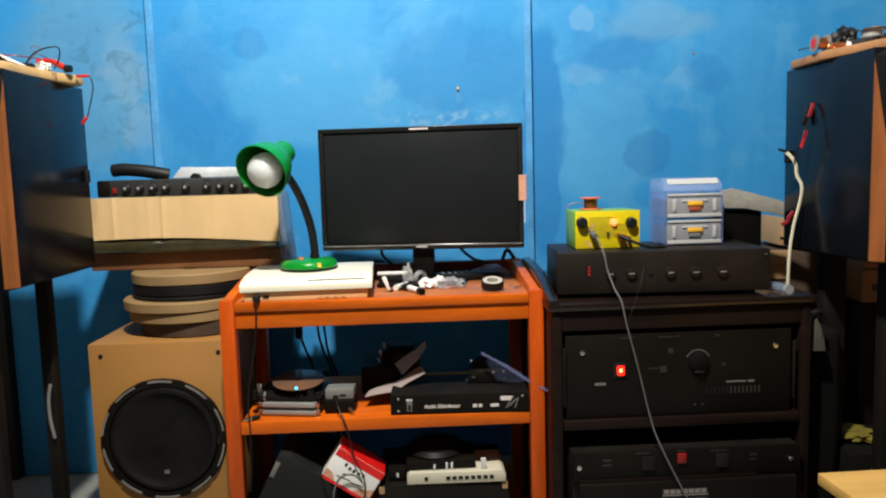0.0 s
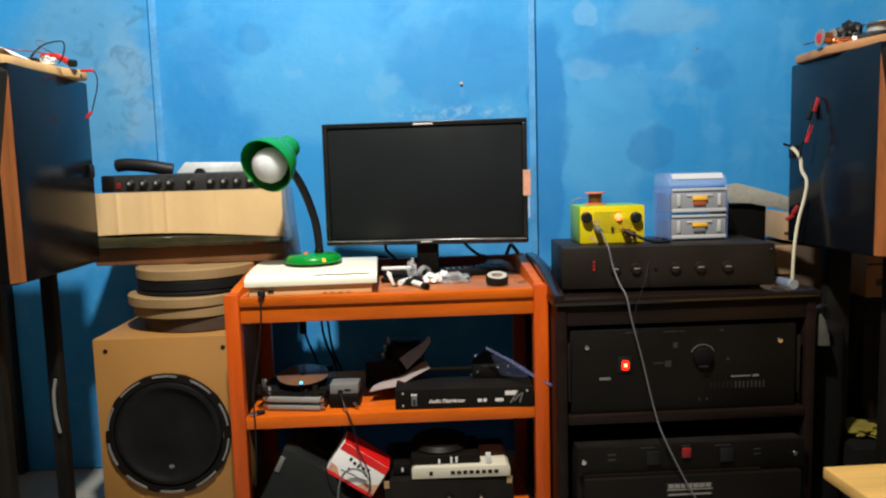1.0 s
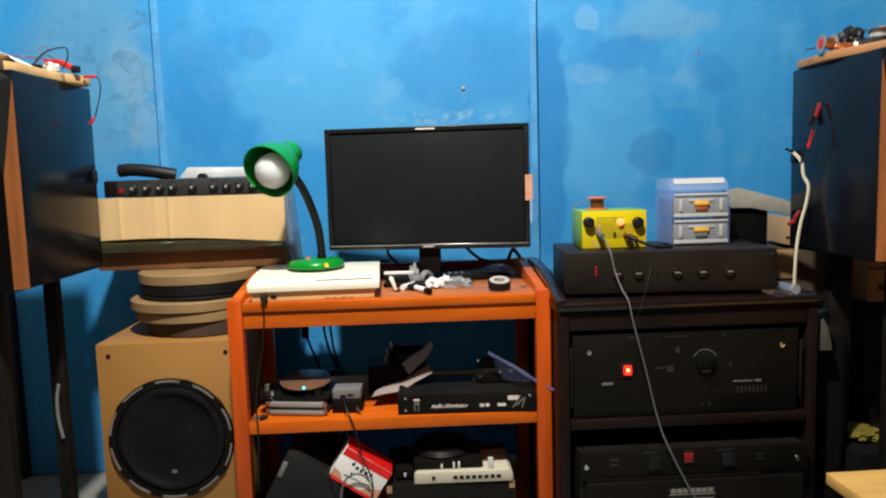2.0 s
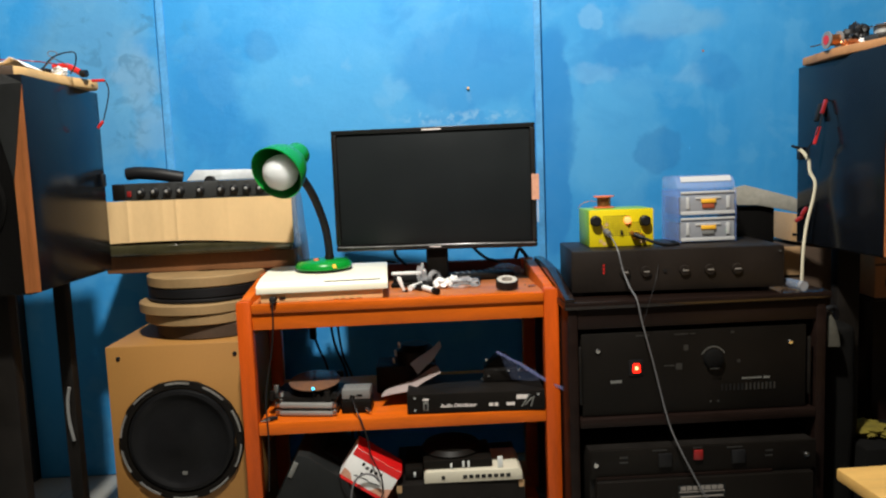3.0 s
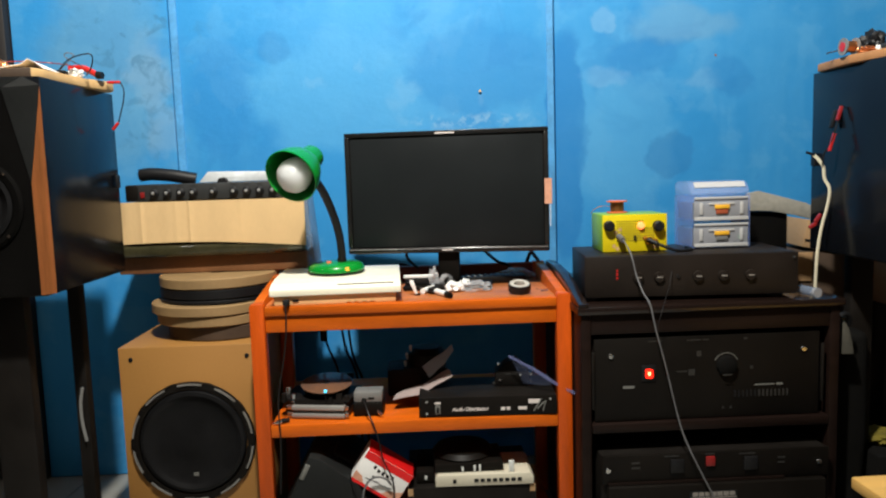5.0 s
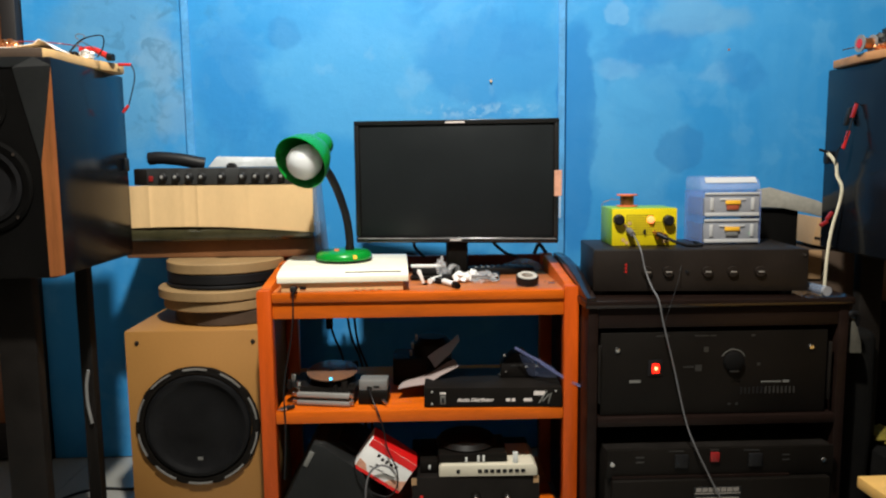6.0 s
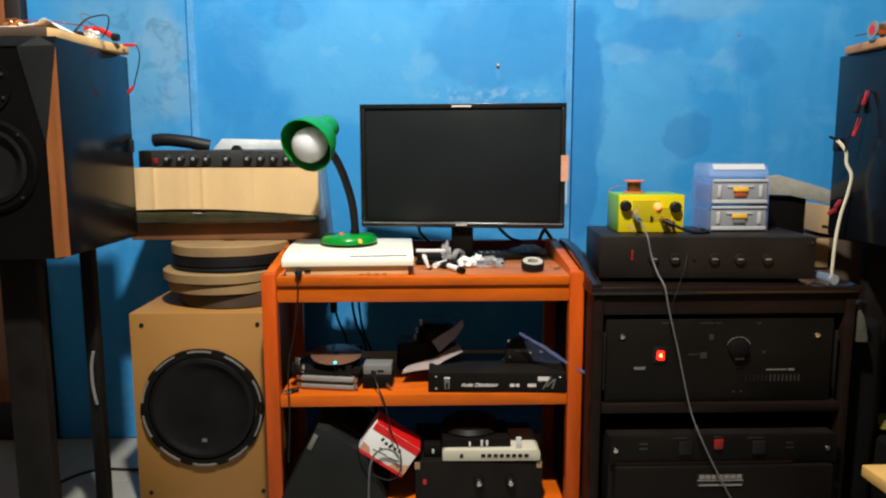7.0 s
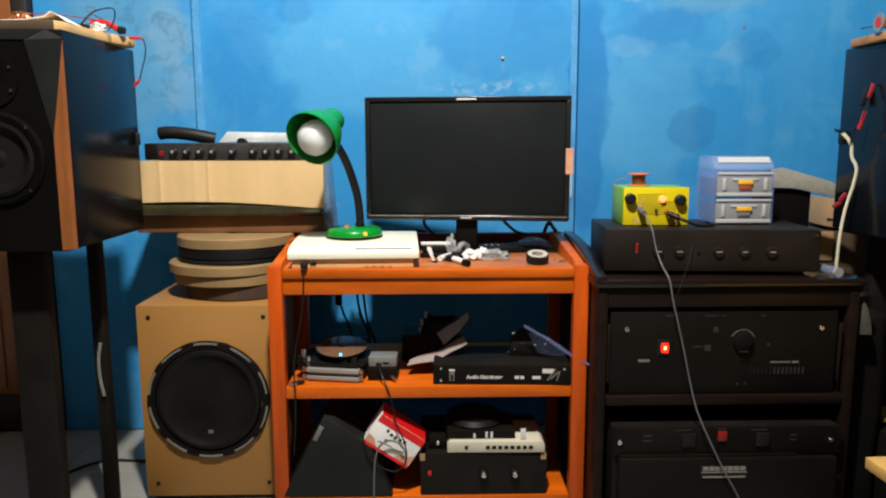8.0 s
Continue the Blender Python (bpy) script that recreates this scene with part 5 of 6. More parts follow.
# white ribbon and red clips on the right loudspeaker's side
solo("ribbon_cable", tube(B(), [(0.866, 1.45, 0.905), (0.878, 1.448, 0.893), (0.888, 1.447, 0.876), (0.891, 1.447, 0.852), (0.902, 1.445, 0.827), (0.899, 1.447, 0.79), (0.888, 1.45, 0.739), (0.880, 1.45, 0.68), (0.877, 1.45, 0.605)], 0.0038, flat=0.35), CREAM, "cream ribbon cable hanging beside the loudspeaker", "cable")
solo("wire_end", tube(B(), [(0.868, 1.45, 0.905), (0.859, 1.45, 0.908), (0.850, 1.45, 0.911)], 0.003), RUBBER, "dark bared end of the ribbon", "wire")
cl = thing("clip_lead", (0.887, 1.42, 0.927), "red crocodile clip lead on the loudspeaker's side", "test lead")
part("lead", tube(B(), [(-0.003, 0.025, -0.048), (-0.003, 0.018, -0.02), (0.0, 0.0, 0.0), (0.010, -0.002, 0.035), (0.020, 0.0, 0.072), (0.029, 0.02, 0.085)], 0.0016), RUBBER, cl)
part("clip", box(B(), -0.0027, 0.0027, -0.003, 0.003, -0.020, 0.020, 0.001, pose(0.003, 0.0, 0.004, 0, 16, 0)), REDP, cl)
# duller red on these clips carries the shadow they hang in
part("clip", box(B(), -0.0035, 0.0035, -0.004, 0.004, -0.016, 0.016, 0.002, pose(0.018, 0.0, 0.066, 0, 16, 0)), REDDIM, cl)
part("boot", box(B(), -0.006, 0.004, -0.006, 0.006, -0.02, 0.02, 0.003, pose(0.0235, 0.03, 0.055, 0, 14, 0)), RUBBER, cl, "black rubber boot")
cl = thing("clip_lead", (0.888, 1.47, 0.757), "red crocodile clip beside the ribbon cable", "test lead")
part("clip", box(B(), -0.004, 0.004, -0.004, 0.004, -0.011, 0.011, 0.002, pose(0.003, 0, 0.005, 0, 35, 0)), REDDIM, cl)
part("clip", box(B(), -0.004, 0.004, -0.004, 0.004, -0.010, 0.010, 0.002, pose(-0.009, 0, -0.012, 0, 60, 0)), REDDIM, cl)

# ---- amplifier rack ----
RX0, RX1, RY0, RY1 = 0.322, 0.893, 1.375, 1.90
rk = thing("amplifier_rack", (0, 0, 0), "dark brown wooden rack holding two power amplifiers", "rack", rz=0)
part("side_panel", box(B(), RX0, RX0 + 0.022, RY0, RY1, 0.0, 0.576, 0.003), RACKWOOD, rk)
part("side_panel", box(B(), RX1 - 0.022, RX1, RY0, RY1, 0.0, 0.576, 0.003), RACKWOOD, rk)
part("top", box(B(), RX0 - 0.008, RX1 + 0.008, RY0 - 0.008, RY1, 0.5765, 0.594, 0.004), RACKTOP, rk, "polished dark top")
part("side_rail", prism(B(), [(RY0 - 0.006, 0.5945), (RY0 - 0.006, 0.601), (1.42, 0.612), (1.50, 0.632), (1.57, 0.645), (1.66, 0.651), (1.76, 0.651), (1.775, 0.5945)], 0.022, Matrix.Translation((RX0 - 0.006, 0, 0)) @ SIDEWAYS, 0.002), RACKTOP, rk, "raised polished side rail")
part("top_rail", box(B(), RX0 + 0.0225, RX1 - 0.0225, RY0 + 0.002, RY0 + 0.02, 0.532, 0.576, 0.002), RACKWOOD, rk)
part("shelf", box(B(), RX0 + 0.0225, RX1 - 0.0225, RY0 - 0.004, RY1, 0.312, 0.334, 0.004), RACKWOOD, rk)
part("bottom", box(B(), RX0 + 0.0225, RX1 - 0.0225, RY0, RY1, 0.02, 0.045, 0.003), RACKWOOD, rk)
part("back_panel", box(B(), RX0 + 0.0225, RX1 - 0.0225, RY1 - 0.012, RY1 - 0.002, 0.05, 0.57), RACKWOOD, rk)

pa = thing("power_amplifier", (0.352, 1.382, 0.3345), "black power amplifier with a lit red switch and dial", "amplifier")
AW = 0.500
part("body", box(B(), 0, AW, 0.006, 0.40, 0.0005, 0.185, 0.003), MATT, pa)
part("face", box(B(), 0, AW, 0, 0.0055, 0.001, 0.186, 0.002), BLACK, pa)
for x in (0.036, 0.464):
    part("screw", lathe(B(), [(0, 0), (0.006, 0), (0.005, 0.003), (0, 0.0035)], 16, along((x, -0.0002, 0.148), (0, -1, 0))), CHROME, pa)
part("switch_frame", box(B(), 0.104, 0.135, -0.003, -0.0002, 0.089, 0.125, 0.002), RUBBER, pa)
part("lit_switch", box(B(), 0.1115, 0.1275, -0.006, -0.0032, 0.0965, 0.1170, 0.003), RED_LED, pa, "glowing red power switch")
part("switch_core", box(B(), 0.1165, 0.1225, -0.0072, -0.0061, 0.1035, 0.1105, 0.0005), HOT_LED, pa, "white-hot lamp behind the switch")
part("print_bar", box(B(), 0.063, 0.088, -0.0008, -0.0002, 0.074, 0.080), AMPPRINT, pa)
dial = part("dial", lathe(B(), [(0, 0), (0.0225, 0), (0.0215, 0.008), (0.017, 0.011), (0, 0.012)], 40, along((0.292, -0.0002, 0.118), (0, -1, 0))), MATT_SHADE_BLACK, pa)
# arc drawn in pale colour as the highlight above the dial
arc = B()
for k in range(24):
    a, b_ = radians(25 + 130 * k / 24), radians(25 + 130 * (k + 1) / 24)
    arc.faces.new([arc.verts.new((0.292 + r * math.cos(g), -0.0006, 0.118 + r * math.sin(g))) for r, g in ((0.0265, a), (0.0282, a), (0.0282, b_), (0.0265, b_))])
bmesh.ops.remove_doubles(arc, verts=arc.verts, dist=1e-6)
bmesh.ops.solidify(arc, geom=arc.faces[:], thickness=0.0005)
part("dial_scale", arc, AMPPRINT, pa, "pale arc for the highlight over the dial", smooth=0)
part("dial_mark", box(B(), 0.280, 0.300, -0.0128, -0.0122, 0.098, 0.101), DIMPRINT, dial)
for x0, x1, z0, z1 in ((0.12, 0.150, 0.176, 0.179), (0.205, 0.235, 0.1755, 0.178), (0.240, 0.252, 0.1755, 0.178), (0.182, 0.205, 0.106, 0.109), (0.208, 0.222, 0.098, 0.112), (0.226, 0.236, 0.140, 0.152), (0.345, 0.352, 0.108, 0.114), (0.355, 0.400, 0.070, 0.073), (0.404, 0.418, 0.069, 0.074),
                       (0.283, 0.288, 0.020, 0.025), (0.300, 0.305, 0.020, 0.025), (0.330, 0.338, 0.174, 0.178)):
    part("print_bar", box(B(), x0, x1, -0.0008, -0.0002, z0, z1), DIMPRINT if x0 < 0.35 else AMPPRINT, pa)
for k in range(14):
    part("vent", box(B(), 0.310 + k * 0.009, 0.314 + k * 0.009, -0.001, -0.0002, 0.045, 0.060), DIMPRINT if k > 5 else RUBBER, pa)
for x in (-0.004, AW + 0.004):
    part("handle", box(B(), x - 0.003, x + 0.003, -0.008, -0.0004, 0.03, 0.16, 0.002), MATT, pa)

pb = thing("power_amplifier", (0.360, 1.338, 0.0455), "heavy black power amplifier with a red rocker and silver badge", "amplifier")
part("body", box(B(), 0.0, AW, 0.022, 0.42, 0.0005, 0.222, 0.003), MATT, pb)
part("face", box(B(), 0.0, AW, 0.012, 0.0215, 0.160, 0.224, 0.002), BLACK, pb)
part("lower_panel", box(B(), 0.01, AW - 0.01, 0.0, 0.0215, 0.002, 0.158, 0.005), BLACK, pb)
part("panel_line", box(B(), 0.012, AW - 0.10, 0.0075, 0.0116, 0.1595, 0.1645), RACKWOOD, pb, "dull red trim line")
part("rocker", box(B(), 0.226, 0.246, 0.006, 0.0116, 0.194, 0.216, 0.002), REDDIM, pb, "red rocker switch")
for x0, x1, z0, z1 in ((0.064, 0.082, 0.204, 0.208), (0.064, 0.082, 0.193, 0.197), (0.136, 0.168, 0.217, 0.220), (0.226, 0.245, 0.2185, 0.2215), (0.300, 0.335, 0.216, 0.219), (0.386, 0.402, 0.204, 0.207), (0.386, 0.402, 0.193, 0.196)):
    part("print_bar", box(B(), x0, x1, 0.0112, 0.0119, z0, z1), DIMPRINT, pb)
for x in (0.148, 0.310):
    part("grip", box(B(), x, x + 0.03, 0.006, 0.0116, 0.182, 0.212, 0.002), RUBBER, pb)
for x in (0.012, 0.478):
    part("screw", lathe(B(), [(0, 0), (0.006, 0), (0.005, 0.003), (0, 0.0035)], 16, along((x, 0.0116, 0.192), (0, -1, 0))), CHROME, pb)
bdg = part("badge", box(B(), 0.188, 0.292, -0.0015, -0.0002, 0.112, 0.142, 0.001), BAFFLE, pb)
for x0, x1, z0, z1 in (*((0.193 + 0.0136 * k, 0.2044 + 0.0136 * k, 0.131, 0.140) for k in range(7)), (0.190, 0.290, 0.126, 0.1285), (0.193, 0.287, 0.1145, 0.118)):
    part("badge_bar", box(B(), x0, x1, -0.0025, -0.0016, z0, z1), TAN_SHINE, bdg, "plain silver badge bar")

# preamplifier on the rack, with things on it
pr = thing("preamplifier", (0.334, 1.432, 0.5945), "wide black preamplifier on the rack", "amplifier", rz=-4.0)
part("body", box(B(), 0.014, 0.474, 0.006, 0.215, 0.008, 0.102, 0.003), PREAMP, pr)
part("face", box(B(), 0.011, 0.477, 0, 0.0055, 0.009, 0.101, 0.002), PREAMP, pr)
for x in (0.03, 0.44):
    for y in (0.03, 0.18):
        part("foot", lathe(B(), [(0, 0), (0.016, 0), (0.016, 0.0078), (0, 0.0078)], 20, Matrix.Translation((x, y, 0.0002))), RUBBER, pr)
for x in (0.128, 0.174, 0.259, 0.314, 0.373):
    k = part("knob", lathe(B(), [(0, 0), (0.012, 0), (0.011, 0.006), (0, 0.007)], 24, along((x, -0.0002, 0.053), (0, -1, 0))), PREAMP, pr)
    # pale strip drawn on the knob as its glint
    part("knob_cap", box(B(), x - 0.006, x + 0.007, -0.0085, -0.0075, 0.0515, 0.0545, 0.0005), TAN_SHINE, k, "pale strip for the glint on the knob")
part("jack", rod(B(), (0.216, -0.003, 0.053), (0.216, 0, 0.053), 0.004, seg=12), RUBBER, pr)
for z in (0.050, 0.058, 0.066):
    part("indicator", box(B(), 0.080, 0.084, -0.001, -0.0002, z, z + 0.005), REDP, pr, "small red indicator")
part("screw", rod(B(), (0.467, -0.003, 0.089), (0.467, 0, 0.089), 0.003, seg=10), CHROME, pr)
PT = 0.5945 + 0.1025

yb = thing("yellow_power_box", (0.401, 1.492, PT), "lime-yellow perforated metal box with an amber light", "power supply", rz=-1)
part("case", box(B(), 0, 0.148, 0.002, 0.112, 0.0005, 0.086, 0.0025), WALL_LIT_YELLOW, yb, "yellow case, coloured greener for light off the blue wall")
part("front_panel", box(B(), 0.0, 0.148, 0.0, 0.0015, 0.001, 0.0855, 0.0006), YELLOW, yb)
hole = None
for i in range(17):
    for j in range(9):
        x, z = 0.034 + i * 0.0052, 0.026 + j * 0.0055
        if i > 11 and j > 5:
            continue
        at = pose(x, -0.0002, z)
        if hole is None:
            hole = part("hole", box(B(), -0.0014, 0.0014, -0.0003, 0, -0.0014, 0.0014), HOLE, yb, smooth=0, at=at)
        else:
            again(hole, yb, at)
for x, z in ((0.014, 0.061), (0.127, 0.058)):
    kb = part("knob", lathe(B(), [(0, 0), (0.0125, 0), (0.012, 0.012), (0.009, 0.015), (0, 0.015)], 28, along((x, -0.0002, z), (0, -1, 0))), RUBBER, yb)
part("indicator", lathe(B(), [(0, 0), (0.0085, 0), (0.007, 0.006), (0, 0.008)], 20, along((0.088, -0.0004, 0.060), (0, -1, 0))), AMBER_LED, yb, "glowing amber light")
part("switch", box(B(), 0.072, 0.077, -0.004, -0.0004, 0.026, 0.038, 0.001), RUBBER, yb)
for x, z in ((0.098, 0.030), (0.108, 0.028), (0.120, 0.024), (0.104, 0.020)):
    part("binding_post", rod(B(), (x, -0.016, z), (x, -0.0004, z), 0.004, 0.005, 14), COPPER, yb, "brassy binding post")
for x, z in ((0.026, 0.014), (0.034, 0.008), (0.040, 0.052), (0.030, 0.046), (0.127, 0.012), (0.118, 0.010)):
    part("scorch", lathe(B(), [(0, 0), (0.0045, 0), (0.0045, 0.0003), (0, 0.0003)], 10, along((x, -0.0002, z), (0, -1, 0))), TANP, yb, "brown scuff on the paint")
part("jack_plug", rod(B(), (0.040, -0.026, 0.030), (0.038, -0.0004, 0.036), 0.006, 0.0075, 16), GREYCORD, yb, "grey jack plug")
sp = thing("wire_spool", (0.452, 1.555, PT + 0.0865), "orange-flanged spool of copper wire", "spool")
part("winding", rod(B(), (0, 0, 0.003), (0, 0, 0.026), 0.016, seg=32), COPPER, sp)
for z0 in (0.0003, 0.026):
    part("flange", lathe(B(), [(0.006, z0), (0.024, z0), (0.024, z0 + 0.003), (0.006, z0 + 0.003), (0.006, z0)], 36), ORANGEP, sp)
solo("wire_end", tube(B(), [(0.436, 1.555, PT + 0.102), (0.418, 1.556, PT + 0.104), (0.400, 1.558, PT + 0.098), (0.390, 1.558, PT + 0.088)], 0.0007), COPPER, "thin copper wire end springing off the spool", "wire")
solo("signal_cable", tube(B(), [(0.441, 1.466, PT + 0.030), (0.444, 1.437, PT + 0.014), (0.447, 1.417, PT - 0.006), (0.453, 1.408, 0.655), (0.461, 1.385, 0.620), (0.468, 1.358, 0.596), (0.478, 1.353, 0.545), (0.500, 1.352, 0.46), (0.528, 1.348, 0.34), (0.546, 1.335, 0.283), (0.59, 1.325, 0.19), (0.640, 1.322, 0.10), (0.66, 1.32, 0.05), (0.68, 1.30, 0.004)], 0.0018), GREYCORD, "grey signal cable hanging over the amplifiers", "cable")
solo("thin_wire", tube(B(), [(0.534, 1.414, 0.66), (0.524, 1.400, 0.632), (0.506, 1.375, 0.604), (0.492, 1.358, 0.580), (0.479, 1.353, 0.545)], 0.0007), RUBBER, "thin dark wire joining the signal cable", "wire")
bl = thing("output_lead", (0.505, 1.475, PT), "black lead with plugs in the yellow box", "cable")
part("plug", rod(B(), (-0.004, 0.0, 0.028), (0.012, -0.016, 0.020), 0.0055, 0.0045, 14), RUBBER, bl)
part("lead", tube(B(), [(0.012, -0.016, 0.020), (0.035, -0.022, 0.010), (0.06, -0.02, 0.0035), (0.095, -0.006, 0.0035), (0.10, 0.05, 0.0035)], 0.0035), RUBBER, bl)

dr = thing("drawer_organizer", (0.611, 1.505, PT), "small lilac plastic two-drawer parts organizer", "drawer box", rz=-1)
DW, DH = 0.138, 0.152
sh = B()
box(sh, 0, 0.004, 0, 0.115, 0.0005, 0.122, 0.001)
box(sh, DW - 0.004, DW, 0, 0.115, 0.0005, 0.122, 0.001)
box(sh, 0.0042, DW - 0.0042, 0.111, 0.115, 0.0005, 0.122, 0.001)
box(sh, 0.0042, DW - 0.0042, 0, 0.11, 0.0005, 0.004, 0.001)
box(sh, 0.0042, DW - 0.0042, 0, 0.11, 0.0605, 0.0645, 0.001)
part("shell", sh, LILAC, dr)
part("lid", prism(B(), [(0.0, 0.123), (0.116, 0.123), (0.116, 0.150), (0.104, 0.156), (0.030, 0.156), (0.014, 0.150), (0.003, 0.135)], DW, SIDEWAYS, 0.006), LIDP, dr, "rounded clear lilac lid")
part("lid_panel", prism(B(), [(0.006, 0.1415), (0.0162, 0.1535), (0.018, 0.153), (0.008, 0.1405)], DW - 0.02, Matrix.Translation((0.01, -0.002, 0)) @ SIDEWAYS), FRAMEY, dr, "whitish top pane")
for z0 in (0.006, 0.067):
    dw = B()
    box(dw, 0.006, DW - 0.006, -0.003, 0.0, z0, z0 + 0.050, 0.001)
    box(dw, 0.006, 0.009, 0.0003, 0.105, z0, z0 + 0.040)
    box(dw, DW - 0.009, DW - 0.006, 0.0003, 0.105, z0, z0 + 0.040)
    box(dw, 0.0095, DW - 0.0095, 0.0003, 0.105, z0, z0 + 0.003)
    d = part("drawer", dw, FROSTY, dr, "clear drawer with a yellow label")
    part("label", box(B(), 0.053, 0.087, -0.0085, -0.0035, z0 + 0.025, z0 + 0.034, 0.001), LABEL, d, "yellow label grip")
    part("label_base", box(B(), 0.056, 0.084, -0.0065, -0.0035, z0 + 0.013, z0 + 0.0246, 0.001), REDBROWN if z0 > 0.05 else GREYCASE, d, "dull lower label")
    fr = B()
    box(fr, 0.006, DW - 0.006, -0.006, -0.0035, z0 + 0.047, z0 + 0.0525, 0.001)
    box(fr, 0.006, DW - 0.006, -0.006, -0.0035, z0 - 0.002, z0 + 0.006, 0.001)
    box(fr, 0.018, 0.026, -0.006, -0.0035, z0 + 0.012, z0 + 0.040, 0.001)
    box(fr, DW - 0.026, DW - 0.018, -0.006, -0.0035, z0 + 0.012, z0 + 0.040, 0.001)
    box(fr, 0.040, 0.100, -0.0055, -0.0035, z0 + 0.034, z0 + 0.039, 0.001)
    part("drawer_frame", fr, FRAMEY, d, "paler moulded frame")
    part("contents", box(B(), 0.012, DW - 0.012, 0.006, 0.10, z0 + 0.0035, z0 + 0.034, 0.004), DIMPRINT if z0 < 0.05 else GREYBOX, d)
part("green_part", box(B(), 0.112, 0.124, 0.0035, 0.0055, 0.020, 0.028, 0.001), GREEN_LED, dr, "tiny glowing green indicator")

# cartons and dim things behind and beside the rack
bx = thing("black_carton", (0.80, 1.62, 0.5945), "dark open carton with grey worn flaps", "carton", rz=-8)
part("body", box(B(), 0.0, 0.092, 0.0, 0.16, 0.0005, 0.175, 0.002), BAFFLE_BLACK, bx)
bm = B()
prism(bm, [(-0.01, 0.222), (0.02, 0.228), (0.13, 0.196), (0.165, 0.178), (0.165, 0.150), (0.11, 0.165), (0.05, 0.178), (0.0, 0.180)], 0.012, UPRIGHT, 0.001)
part("flap", bm, GREYCLOTH, bx, "grey worn paper flap")
cbx = thing("cardboard_box", (0.905, 1.735, 0.0), "tall brown cardboard box standing behind the rack", "carton", rz=-6)
# shade is in the body's dark brown, light in the tan side panel
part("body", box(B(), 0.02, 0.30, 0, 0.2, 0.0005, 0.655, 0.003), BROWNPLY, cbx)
part("flap", box(B(), -0.030, 0.09, -0.008, 0.16, 0.672, 0.745, 0.002, pose(0, 0, 0.0, 0, 10, 0)), CARD_MID, cbx, "folded cardboard flap")
part("seam", box(B(), -0.028, 0.09, -0.0095, -0.0082, 0.688, 0.694, 0, pose(0, 0, 0, 0, 10, 0)), RUBBER, cbx, "dark tape seam")
part("panel", box(B(), 0.022, 0.115, -0.006, -0.0005, 0.575, 0.652, 0.002), CARD_MID, cbx, "side coloured tan as if lit")
cbx = thing("dark_box", (1.147, 1.605, 0.0), "tall dark brown box in the dim corner", "box", rz=-3)
part("body", box(B(), 0, 0.10, 0, 0.2, 0.0005, 0.518, 0.003), RACKWOOD, cbx)
part("lid", box(B(), -0.002, 0.102, -0.003, 0.202, 0.5185, 0.526, 0.002), RACKWOOD, cbx)
cbx = thing("cardboard_box", (1.145, 1.60, 0.5265), "orange-brown cardboard box in the dim corner", "carton", rz=-3)
part("body", box(B(), 0, 0.10, 0, 0.2, 0.0005, 0.115, 0.005), CARD_DIM, cbx)
part("tape", box(B(), 0.001, 0.099, -0.0015, -0.0003, 0.082, 0.088), BROWNPLY, cbx)
part("print_bar", box(B(), 0.026, 0.042, -0.0012, -0.0003, 0.03, 0.048), BROWNPLY, cbx)
bt = thing("clear_bottle", (0.829, 1.428, 0.5945), "small clear plastic tube lying on the rack", "bottle", rz=-80)
part("barrel", rod(B(), (0, 0, 0.0125), (0.05, 0, 0.0125), 0.0105, seg=24), SLEEVE, bt)
part("cap", rod(B(), (0.05, 0, 0.0125), (0.058, 0, 0.0125), 0.0108, seg=24), FROSTY, bt)
bm = B()
prism(bm, [(0.0, 0.012), (0.029, 0.008), (0.027, 0.035), (0.016, 0.065), (0.004, 0.088), (0.0, 0.075)], 0.012, UPRIGHT, 0.003)
crumple(bm, 0.004, 20, 2)
solo("hanging_cloth", bm, DULLCLOTH, "grey-white rag hanging beside the rack", "cloth", at=(0.905, 1.40, 0.455))
solo("cloth_hook", rod(B(), (0.9015, 1.395, 0.548), (0.918, 1.395, 0.54), 0.002, seg=8), CHROME, "small metal hook on the rack's side", "hook")
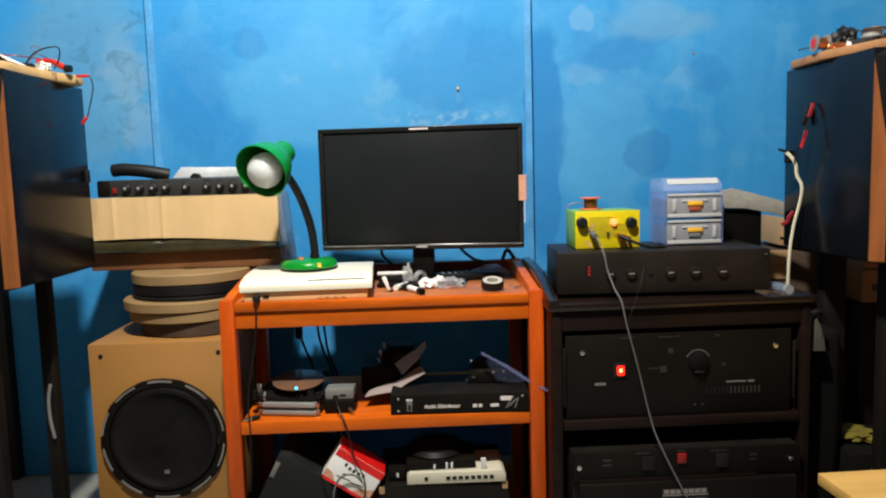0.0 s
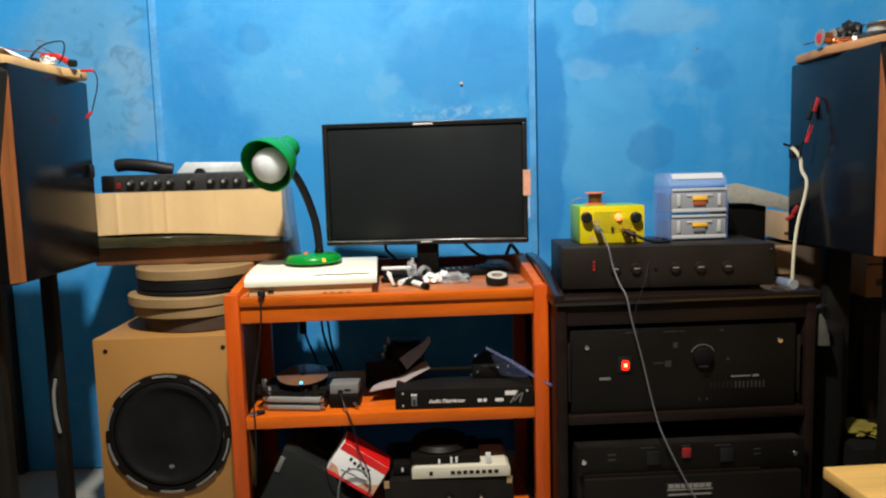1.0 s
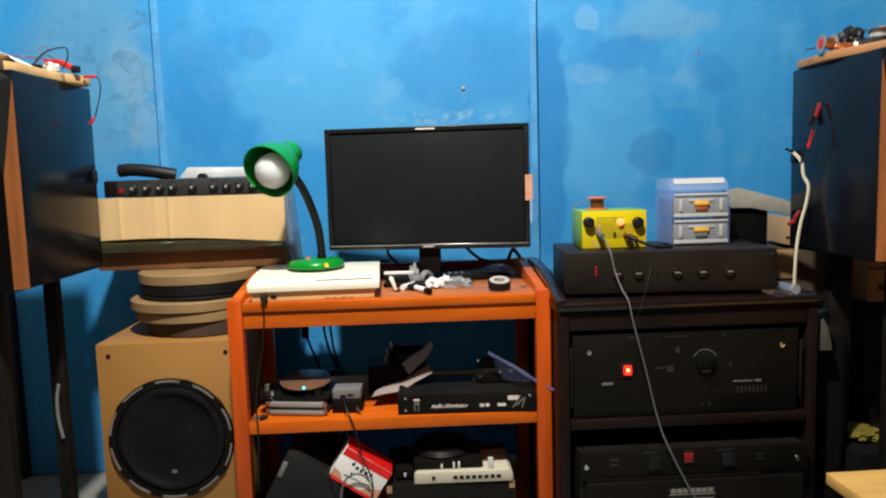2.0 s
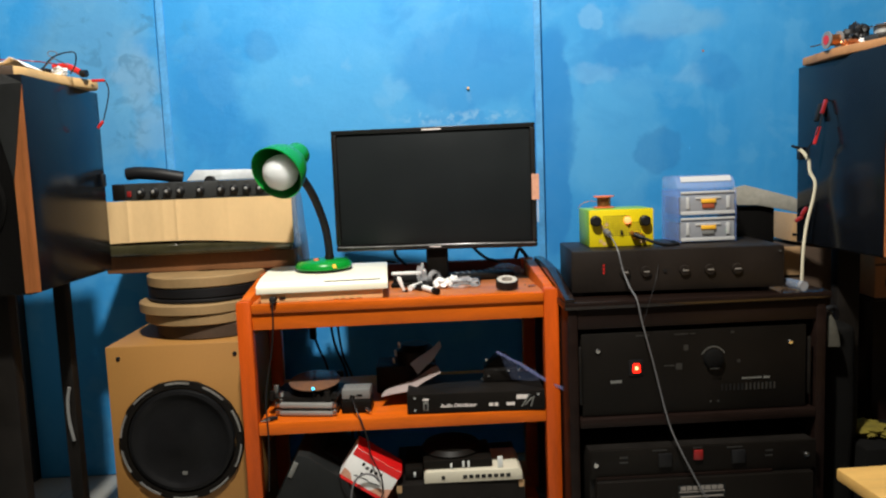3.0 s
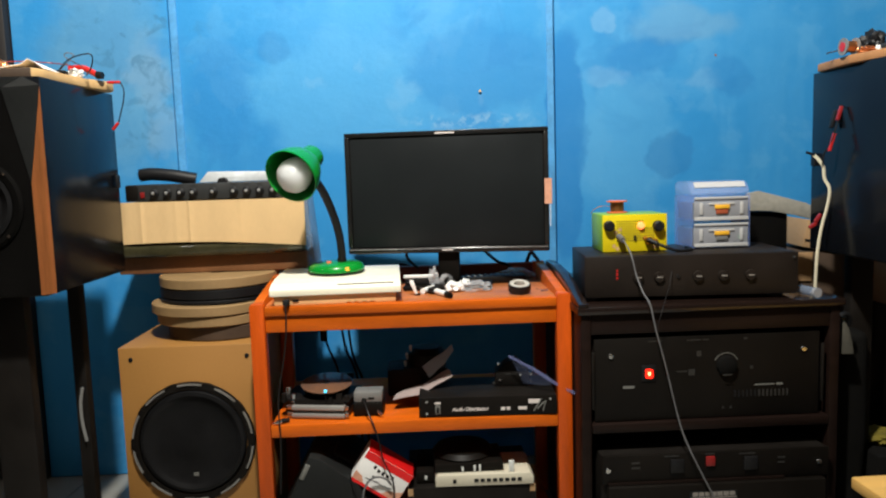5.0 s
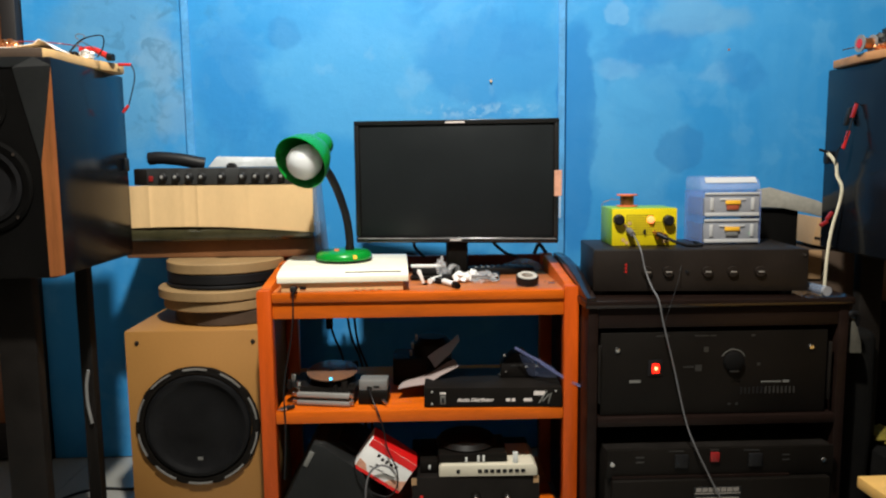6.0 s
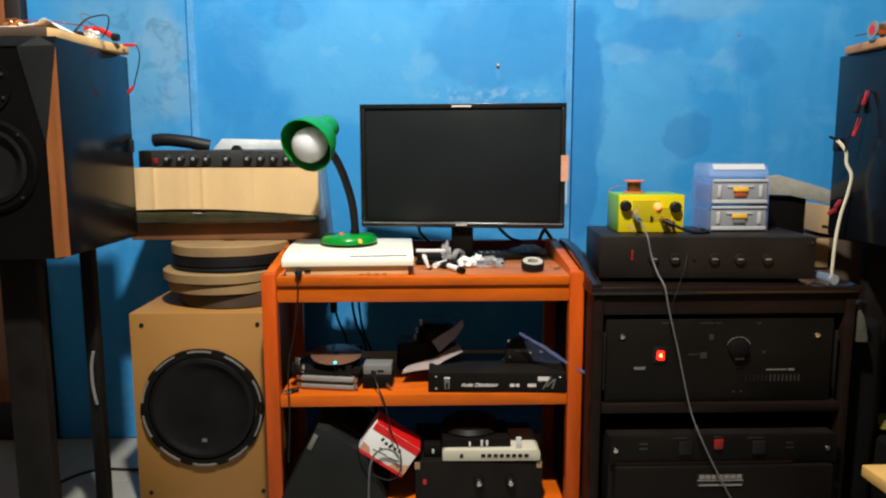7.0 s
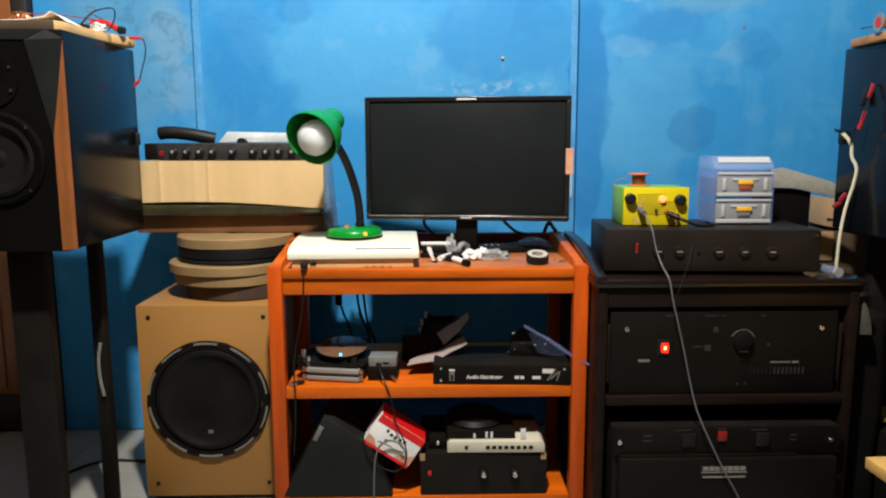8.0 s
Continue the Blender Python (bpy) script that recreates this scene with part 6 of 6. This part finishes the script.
ch = thing("storage_crate", (1.012, 1.41, 0.0), "dark plastic crate on the floor in the corner", "crate")
part("body", box(B(), 0, 0.22, 0, 0.185, 0.001, 0.215, 0.006), MATT_SHADE_BLACK, ch)
part("front_panel", box(B(), 0.02, 0.15, -0.003, -0.0003, 0.02, 0.115, 0.002), DIMPRINT, ch)
crumpled("yellow_rag", (1.078, 1.50, 0.216), (0.042, 0.04, 0.015), OLIVE, "crumpled yellow rag on the crate", "cloth", 31.0)

# bag-shaped mass added where the gap beside the rack lies dark in shade
bc = thing("black_bag", (0.925, 1.43, 0.0), "large black mass put in the shaded gap between rack and loudspeaker", "bag")
bm = box(B(), 0, 0.075, 0, 0.26, 0.0, 0.50, 0.02, seg=3)
bmesh.ops.subdivide_edges(bm, edges=[e for e in bm.edges if e.calc_length() > 0.08], cuts=5, use_grid_fill=True)
crumple(bm, 0.008, 9, 4)
for v in bm.verts:
    v.co.z = max(v.co.z, 0.0)
part("body", bm, MATT_SHADE_BLACK, bc)
part("handle", tube(B(), [(0.02, 0.06, 0.49), (0.03, 0.05, 0.53), (0.05, 0.05, 0.53), (0.06, 0.06, 0.49)], 0.006), RUBBER, bc)

# low table in the near right corner
tb = thing("low_table", (0.742, 0.458, 0.0), "low table with a light pine top", "table", rz=1.2)
part("tabletop", box(B(), 0, 0.9, 0, 0.60, 0.312, 0.334, 0.003), PINE, tb)
for x in (0.03, 0.83):
    for y in (0.03, 0.53):
        part("leg", box(B(), x, x + 0.04, y, y + 0.04, 0, 0.3115, 0.003), RACKWOOD, tb)
part("apron", box(B(), 0.072, 0.828, 0.55, 0.568, 0.26, 0.3115, 0.002), RACKWOOD, tb)

# floor tiles
tile_bm = box(B(), 0, 0.297, 0, 0.297, -0.006, 0.0, 0.0012, seg=1)
tile = None
for i in range(13):
    for j in range(13):
        x, y = LEFT + 0.002 + i * 0.3, WALL_Y - 0.299 - j * 0.3
        if y < BACK - 0.25:
            continue
        if tile is None:
            tile = part("tile", tile_bm, TILE, floor, smooth=0, at=pose(x, y, 0))
        else:
            again(tile, floor, pose(x, y, 0))
